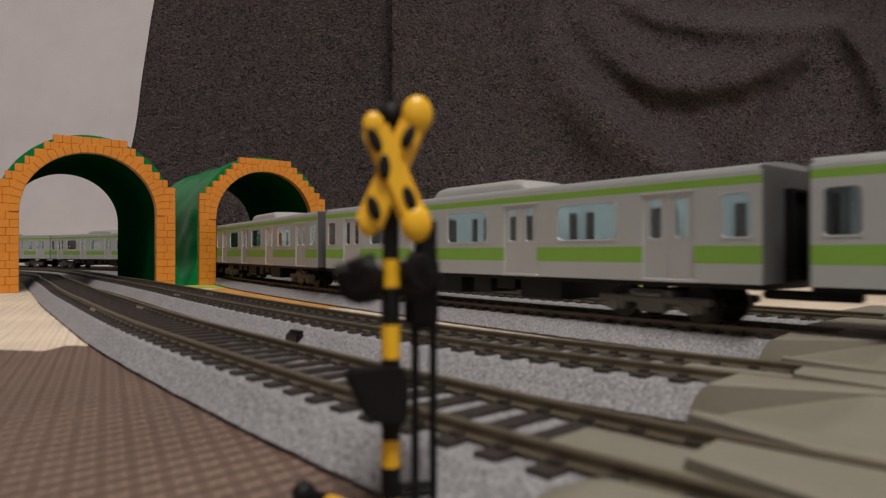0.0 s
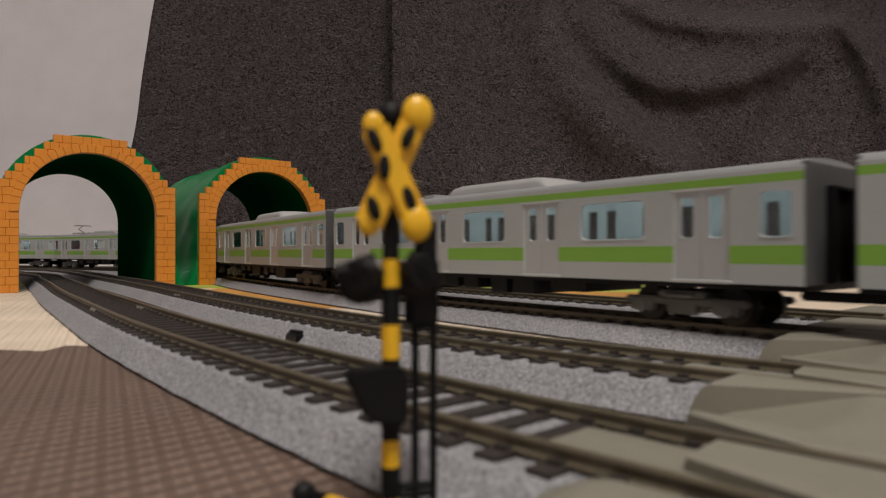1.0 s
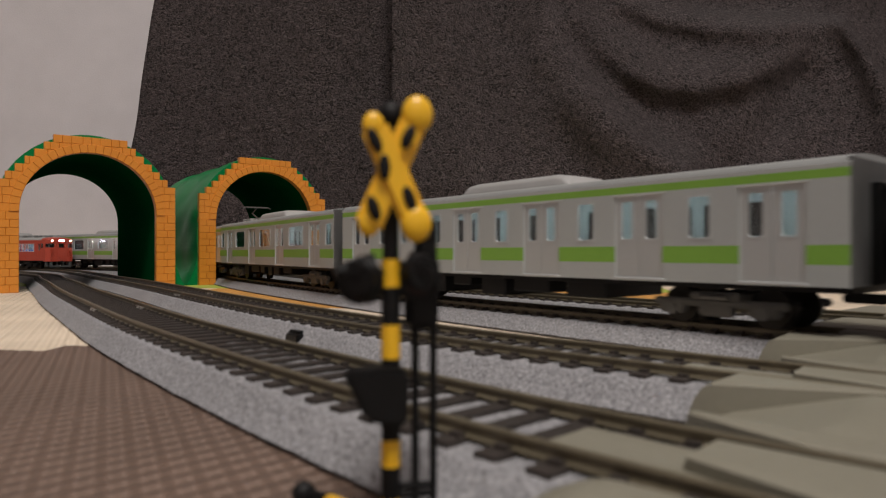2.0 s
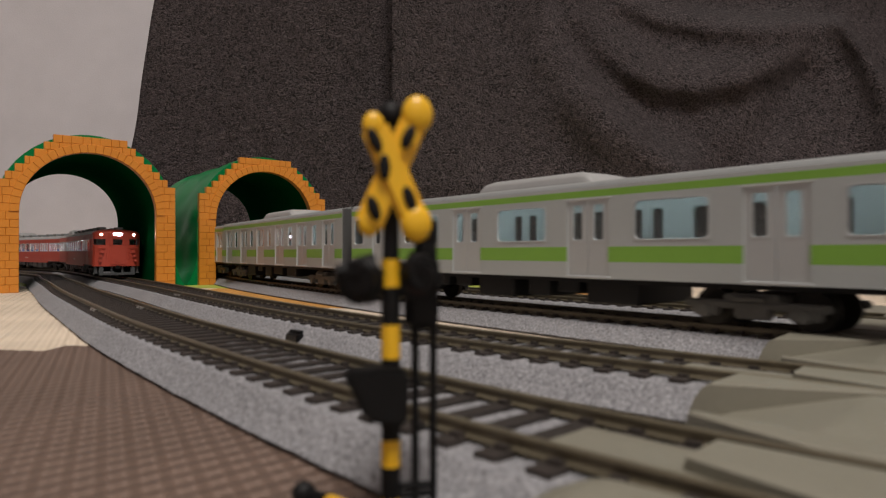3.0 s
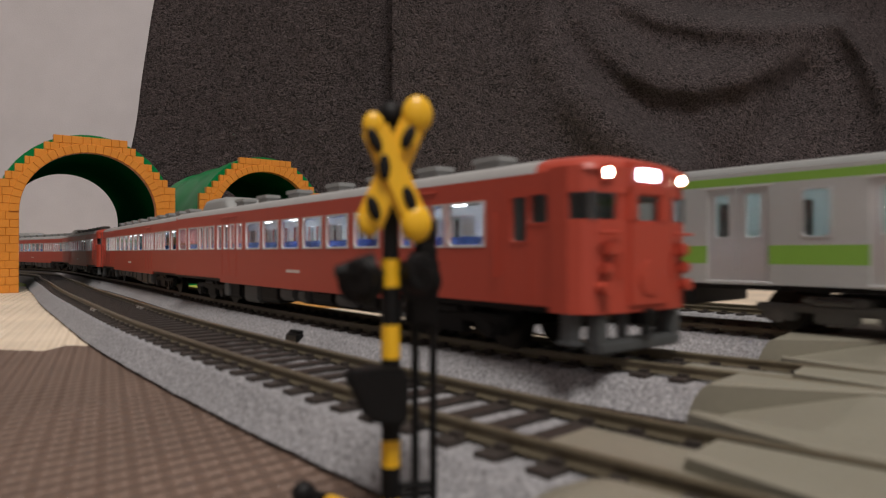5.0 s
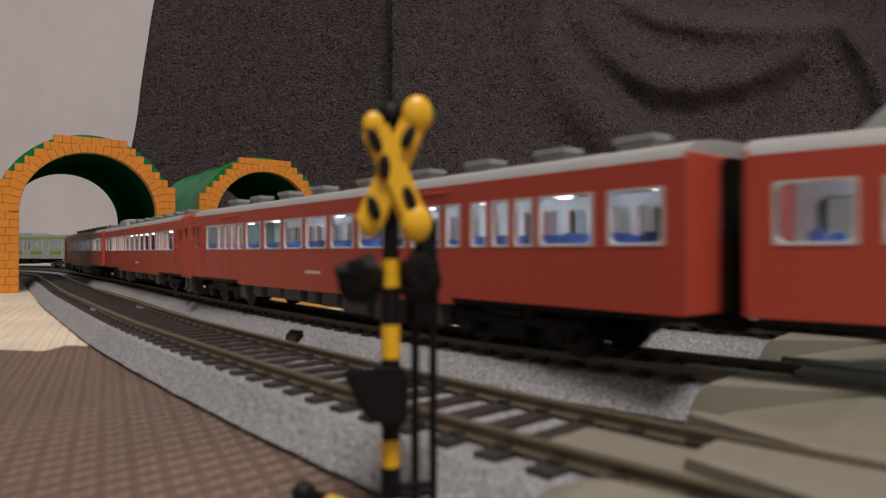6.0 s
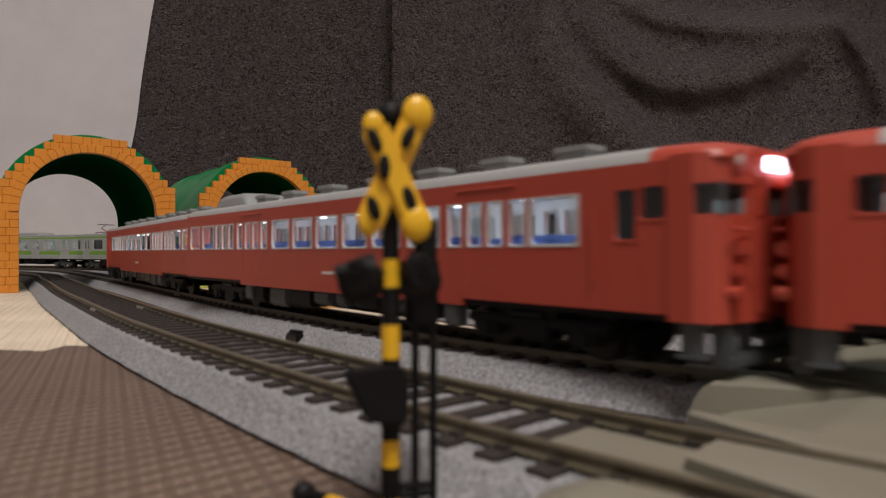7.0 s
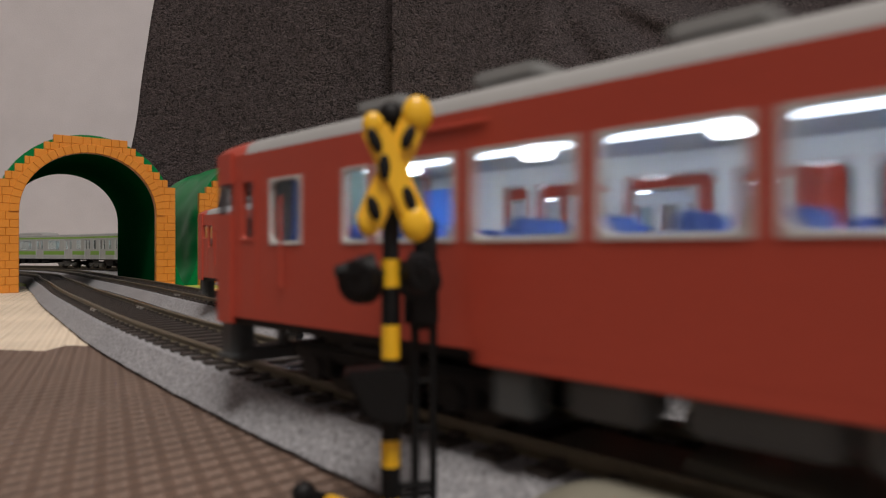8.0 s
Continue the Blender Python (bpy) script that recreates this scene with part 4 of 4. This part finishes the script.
    g = part("pane", bm, GLASS_GREY, door)
    for s in (-1, 1):
        part("front_handrail", join(rod((119.8, s * 9.0, 23.6), (119.8, s * 15, 23.6), 0.3, 6), rod((119.6, s * 8.4, 15), (119.6, s * 8.4, 20), 0.3, 6)), RED, car)
        part("jumper_box", join(rbox(118.2, 120.6, s * 11.5 - 1.6, s * 11.5 + 1.6, 19.2, 21.8, 0.5), rbox(118.4, 120.4, s * 12.4 - 1.4, s * 12.4 + 1.4, 15.8, 18.2, 0.5), rod((118, s * 13, 13.6), (120.4, s * 13, 13.6), 1.2, 10)), RED, car)
        part("headlight", join(rod((113.5, s * 11.8, 34.9), (119.4, s * 11.8, 34.4), 1.75, 16)), RED, car)
        hl = part("headlight_lens", ball((119.2, s * 11.8, 34.4), 1.05, 0.5, 1, 1), HEADLIGHT if with_unit else UNLIT, car, "round headlight")
        part("step_plate", join(rbox(111.6, 115.4, s * 15.2 - 1.0, s * 15.2 + 1.0, 3.4, ZB, 0.4), rbox(111.2, 115.8, s * 15.2 - 1.6, s * 15.2 + 1.6, 3.0, 3.8, 0.2)), UNDER_GREY, car, "grey step below the cab")
    part("emblem_ring", rod((119.8, 0, 15.2), (120.3, 0, 15.2), 3.3, 18), RED, car)
    part("sign_box", rbox(113, 119.6, -6.2, 6.2, 32.2, 37.0, 0.7), RED, car)
    part("destination_sign", rbox(119.1, 120.0, -3.2, 3.2, 33.4, 35.8, 0.3), SIGN_LIT, car, "lit white destination sign")
    part("snow_plough", join(rbox(115, 118.6, -13.2, 13.2, 1.8, 4.2, 0.5), rbox(115.2, 118.2, -13.2, -10, 3, ZB - 1, 0.4), rbox(115.2, 118.2, 10, 13.2, 3, ZB - 1, 0.4), rbox(115.4, 117.6, -4.6, -3.2, 3, ZB - 1, 0.3), rbox(115.4, 117.6, 3.2, 4.6, 3, ZB - 1, 0.3)), UNDER_GREY, car, "grey guard plate below the cab")
    part("coupler", rbox(112, 120.4, -2, 2, 6.4, 9.4, 0.5), BLACK, car)
    part("coupler", rbox(-120.4, -112, -2, 2, 6.4, 9.4, 0.5), BLACK, car)
    # roof: grey, with a red brow over the cab
    smooth(part("roof", lathe_x(roof_profile(W, ZT - 0.2, 38.9), -L - 0.2, 106.5), RED_ROOF, car, "pale grey rounded roof"), 50)
    bm = bmesh.new()
    rows = []
    pr = roof_profile(W, ZT - 0.2, 38.9)
    for x, sy, sz in ((106.5, 1, 1), (111, 1, 0.97), (114.5, 0.99, 0.9), (117, 0.95, 0.74), (118.4, 0.88, 0.52), (119.0, 0.8, 0.2), (119.1, 0.78, 0.0)):
        rows.append([bm.verts.new((x * MM, y * sy * MM, (34.8 + (z - 34.8) * sz) * MM)) for y, z in pr])
    for a, b in zip(rows, rows[1:]):
        for i in range(len(a) - 1):
            bm.faces.new((a[i], a[i + 1], b[i + 1], b[i]))
    bmesh.ops.recalc_face_normals(bm, faces=bm.faces)
    smooth(part("roof_brow", bm, RED, car, "vermilion brow over the cab"), 60)
    for i, x in enumerate((-104, -84, -62, -40, -14, 14, 38, 62, 84)):
        if with_unit and x < -70:
            continue
        for y in (-6.5,):
            part("roof_vent", join(rbox(x - 4.4, x + 4.4, y - 3.0, y + 3.0, 39.9, 41.3, 0.25), rbox(x - 3.9, x + 3.9, y - 2.4, y + 2.4, 37.4, 40.2, 0.2, 1)), ROOF_GREY, car)
            part("roof_vent", join(rbox(x - 4.4, x + 4.4, -y - 3.0, -y + 3.0, 39.9, 41.3, 0.25), rbox(x - 3.9, x + 3.9, -y - 2.4, -y + 2.4, 37.4, 40.2, 0.2, 1)), ROOF_GREY, car)
    if with_unit:
        part("cooling_unit", smooth_bm(ac_unit(-103, -74, 10, 38.6, 43.6)), ROOF_GREY, car, "grey roof cooling unit")
    # cabin
    bm = bmesh.new()
    box(bm, -L + 1, 112, -W + 1.1, W - 1.1, ZB + 0.8, ZB + 1.8)
    part("cabin_floor", bm, INSIDE, car)
    bm = bmesh.new()
    box(bm, -L + 1, 112, -W + 1.1, W - 1.1, 33.4, 34.0)
    part("cabin_ceiling", bm, INSIDE, car)
    bm = bmesh.new()
    box(bm, -L + 6, 98, -0.5, 0.5, 32.9, 33.3)
    part("cabin_light_strip", bm, LED, car, "white light strip under the cabin ceiling")
    for x in range(-104, 100, 24):
        part("cabin_lamp", rbox(x - 1.8, x + 1.8, -1.5, 1.5, 31.9, 32.9, 0.4), LED_DOT, car)
    part("cab_bulkhead", rbox(98.5, 99.5, -W + 1.2, W - 1.2, ZB + 1.8, 33.4, 0.2, 1), SEAT_DARK, car)
    for x in np.arange(-110, 96, 8.75):
        if 58 < x < 72 or -58 < x < -40:
            continue
        for s in (-1, 1):
            y0, y1 = sorted((s * 5.2, s * (W - 1.6)))
            key = ("pair_seat", s)
            if key not in CACHE:
                CACHE[key] = part("seat", join(rbox(-0.7, 0.7, y0, y1, 15, 23.6, 0.5), rbox(-0.6, 3.4, y0, y1, 15, 17.2, 0.5)), SEAT_BLUE, car, "blue double seat")
                CACHE[key].matrix_basis = pose(x * MM, 0, 0)
            else:
                part_again(CACHE[key], pose(x * MM, 0, 0), car)
    # under the floor
    bm = bmesh.new()
    box(bm, -L + 1, 112, -W + 0.8, W - 0.8, ZB - 1.2, ZB + 0.8)
    part("underframe", bm, BLACK, car)
    rng = random.Random(5)
    x = -56.0
    while x < 50:
        w = rng.uniform(6, 15)
        d = rng.uniform(4.0, 7.2)
        part("underfloor_box", join(rbox(x, x + w, -W + 1.6, -W + 8, ZB - 0.8 - d, ZB - 0.8, 0.6), rbox(x + 0.8, x + w - 0.8, -W + 1.2, -W + 1.7, ZB - d + 0.4, ZB - 2, 0.15, 1)), UNDER_GREY if rng.random() < 0.75 else BLACK, car, "grey underfloor engine box")
        part("underfloor_box", rbox(x, x + w, W - 8, W - 1.6, ZB - 0.8 - d, ZB - 0.8, 0.6), UNDER_GREY, car)
        x += w + rng.uniform(0.8, 4)
    part("fuel_tank", rod((-20, 0, 5.6), (24, 0, 5.6), 4.0, 16), BLACK, car)
    for x in (-78, 78):
        bogie(car, x, BLACK)
        for s in (-1, 1):
            part("sand_box", rbox(x + (20 if x < 0 else -25), x + (25 if x < 0 else -20), min(s * 13, s * 16.6), max(s * 13, s * 16.6), 3.4, 9.8, 0.5), UNDER_GREY, car)
    # the body rides a little above the bogies
    for o in car.children:
        if o.name.split(".")[0] not in ("bogie", "snow_plough"):
            o.matrix_basis = Matrix.Translation((0, 0, 0.3 * MM)) @ o.matrix_basis
    return car


# ---- crossing signal ----
def crossing_signal():
    t = tagged(new("crossing_signal"), "yellow and black model railway crossing signal with crossbuck", "crossing signal")
    spans = [(0, 3.5, YELLOW), (3.5, 6.7, BLACK), (6.7, 9.4, YELLOW), (9.4, 17.6, BLACK), (17.6, 21.0, YELLOW), (21.0, 24.8, BLACK), (24.8, 27.6, YELLOW), (27.6, 30.8, BLACK), (30.8, 42.0, BLACK)]
    for z0, z1, m in spans:
        part("pole_band", rod((0, 0, z0), (0, 0, z1), 0.98 if z0 < 27 else 0.85, 16), m, t, "yellow pole band" if m is YELLOW else "black pole band")
    part("pole_cap", ball((0, 0, 42.2), 1.3, 1, 1, 1.1), BLACK, t)
    # crossbuck: two crossed boards with rounded ends, striped
    for tilt, y in ((24, -1.5), (-24, -2.0)):
        a = radians(tilt)
        d = Vector((math.sin(a), 0, math.cos(a)))
        c = Vector((-0.1, y, 36.4))
        bm = rbox(-1.4, 1.4, -0.45, 0.45, -6.2, 6.4 if tilt > 0 else 4.8, 0.4)
        bmesh.ops.transform(bm, matrix=Matrix.Translation(c * MM) @ Euler((0, a, 0)).to_matrix().to_4x4(), verts=bm.verts)
        part("board", bm, YELLOW, t, "yellow crossbuck board")
        for e in (-1, 1):
            p = c + d * (e * (6.3 if tilt > 0 and e > 0 else 4.8 if e > 0 else 5.7))
            big = 1.6 if p.x > 0 else 1.1
            part("board_end", ball(p, big, 1, 0.6, 1.2), YELLOW, t, "rounded yellow board end")
    for bx, bz, tip in ((-2.0, 39.2, 24), (1.3, 39.6, -24), (1.45, 33.6, 20), (-2.1, 32.6, 20), (-1.05, 36.6, 0)):
        bm = ball((0, 0, 0), 1.0, 0.6, 0.25, 1.3)
        bmesh.ops.transform(bm, matrix=Matrix.Translation(Vector((bx, -2.55, bz)) * MM) @ Euler((0, -radians(tip), 0)).to_matrix().to_4x4(), verts=bm.verts)
        part("board_mark", bm, BLACK, t, "black mark on the board")
    # lamps with hoods on both sides
    for s in (-1, 1):
        lx = s * 3.0
        part("lamp_arm", rod((0, 0, 26.2), (lx, -0.6, 26.2), 0.5, 8), BLACK, t)
        part("lamp_disc", rod((lx, -0.2, 25.4), (lx - 0.25, -1.0, 25.4), 2.25, 20), BLACK, t)
        part("lamp_hood", join(rod((lx, -1, 26.0), (lx - 0.6, -3.0, 25.7), 1.7, 16, 1.4), rod((lx, -0.6, 27.0), (lx - 1.1, -3.2, 26.8), 1.0, 10, 0.7)), BLACK, t)
        part("lamp_lens", rod((lx - 0.25, -1.0, 25.4), (lx - 0.3, -1.2, 25.4), 1.3, 16), LENS, t)
    part("relay_box", rbox(1.6, 4.9, -0.8, 1.6, 20.6, 25.6, 0.5), BLACK, t)
    bm = bmesh.new()
    sil = ((-5.0, 16.7), (-4.5, 15.6), (-2.9, 12.2), (-1.2, 11.4), (1.3, 11.2), (1.5, 16.4), (0.6, 17.0))
    fr, bk = [[bm.verts.new((x * MM, y * MM, z * MM)) for x, z in sil] for y in (-2.6, 0.9)]
    bm.faces.new(fr)
    bm.faces.new(bk[::-1])
    for i in range(len(sil)):
        j = (i + 1) % len(sil)
        bm.faces.new((fr[i], bk[i], bk[j], fr[j]))
    bmesh.ops.recalc_face_normals(bm, faces=bm.faces)
    bmesh.ops.bevel(bm, geom=bm.edges[:], offset=0.4 * MM, segments=2, affect="EDGES", clamp_overlap=True)
    part("bell_hood", bm, BLACK, t, "black warning horn")
    part("lamp_housing", join(ball((-2.6, -1.2, 25.4), 1.7, 1.0, 0.8, 1.3), rod((-2.0, -1.0, 26.6), (-5.7, -1.6, 26.4), 1.7, 14, 0.6), rbox(-3.9, -1.4, -1.2, 0.8, 23.2, 25.4, 0.6)), BLACK, t)
    part("lamp_housing", join(rbox(0.9, 4.9, -1.6, 1.2, 23.6, 28.4, 1.0), rod((2.6, -1.6, 26.4), (2.8, -3.0, 26.4), 1.9, 16, 1.6), rbox(1.4, 4.6, -1.0, 1.0, 20.4, 24.2, 0.7)), BLACK, t)
    for x in (2.65, 4.55):
        part("ladder_rail", rod((x, 0.6, 0), (x, 0.6, 31.6 if x > 4 else 22.4), 0.42, 8), BLACK, t)
    for z in (0.8, 3.4, 4.3, 10.2, 15.0):
        part("ladder_rung", rod((0.6 if z < 7 else 2.65, 0.5, z), (4.5, 0.6, z), 0.42 if z < 7 else 0.22, 8), BLACK, t)
    part("lamp_back", rbox(2.6, 5.0, 0.2, 1.4, 25.4, 30, 0.6), BLACK, t)
    part("base_plate", rbox(-3.5, 6.5, -2.5, 2.5, 0, 1.0, 0.3), BLACK, t)
    t.matrix_basis = pose(-0.0053, 0.066, -0.0, 0, 0, 14)
    g = tagged(new("crossing_gate"), "yellow and black striped model crossing gate arm", "crossing gate")
    for i in range(6):
        x0 = -9.8 + i * 1.9 * 1.6
        bm = rbox(x0, x0 + 3.04, -0.7, 0.7, -0.6, 0.6, 0.3)
        part("arm_stripe", bm, BLACK if i % 2 == 0 else YELLOW, g)
    part("arm_end", ball((-9.6, 0, 0), 1.2), BLACK, g)
    part("support_foot", rbox(-8.8, -7.6, -0.5, 0.5, -3.6, 0, 0.2), BLACK, g)
    part("support_foot", rbox(3.6, 4.8, -0.5, 0.5, -3.6, 0, 0.2), BLACK, g)
    g.matrix_basis = pose(-0.0055, 0.0585, 0.0040, 0, 5, -32)


room()
blankets()
mats()
LAID = tracks()
crossing()
crossing_signal()
tunnels()
for t_, p_ in LAID:
    lay_ties(t_, p_)


# ---- trains in motion ----
def run_car(car, path, s_of_t, times, flip, half=81.0):
    rows = []
    for t in times:
        s = s_of_t(t)
        a, b = at(path, s - half), at(path, s + half)
        m = (a + b) / 2
        deg = math.degrees(math.atan2(b[1] - a[1], b[0] - a[0])) + (180 if flip else 0)
        rows.append((float(t), pose(m[0] * MM, m[1] * MM, RAIL_TOP * MM, 0, 0, deg)))
    walk(car, rows)


def motions():
    times = np.arange(0, 8.01, 0.2)
    s_f = index_near(PATH_F, 44.6, 242) * 2.0 - 87.5
    s_n = index_near(PATH_N, -50, 156.8) * 2.0 - 118.0
    # silver train on the far track, moving away; joint k stands at s_f + 230.2 t - 240 k
    base = {"p": commuter_car(4, True), "s": commuter_car(6, False), "c": commuter_car(4, False)}
    a, b = diesel_car(True), diesel_car(False)
    order = ["psc"[(k - 1) % 3] if k >= 1 else "cscpcc"[k + 5] for k in range(-5, 9)]
    silver = [base[k] if k not in order[:i] else copy_thing(base[k], Matrix()) for i, k in enumerate(order)]
    red = [a, b, copy_thing(a, Matrix()), copy_thing(b, Matrix())]
    c1 = diesel_car(False, True)
    for o in red[2].children:
        if o.name.startswith("headlight_lens"):
            o.data = o.data.copy()
            o.data.materials[0] = UNLIT
    near = [c1] + [copy_thing(c1, Matrix()) for c in range(3)]
    for k, car in zip(range(-5, 9), silver):
        run_car(car, PATH_F, lambda t, k=k: s_f + 230.2 * t - 240 * k + 120, times, True)
    # red train on the middle track, coming towards the crossing
    tt = [0.0, 2.8, 3.0, 3.5, 4.0, 4.5, 5.8, 6.0, 6.5, 7.0, 7.7, 8.0]
    front = [2650.0, 1610.0, 1560.0, 1463.0, 1322.0, 1190.0, 847.0, 800.0, 674.0, 554.0, 374.0, 300.0]
    for c, car in enumerate(red):
        run_car(car, PATH_M, lambda t, c=c: float(np.interp(t, tt, front)) + 123 + 241 * c, times, c % 2 == 0, 78.0)
    # red train on the near track, moving away
    for c, car in enumerate(near):
        run_car(car, PATH_N, lambda t, c=c: s_n + 267.0 * (t - 7.7) - 123 - 241 * c, times, c % 2 == 1, 78.0)


motions()
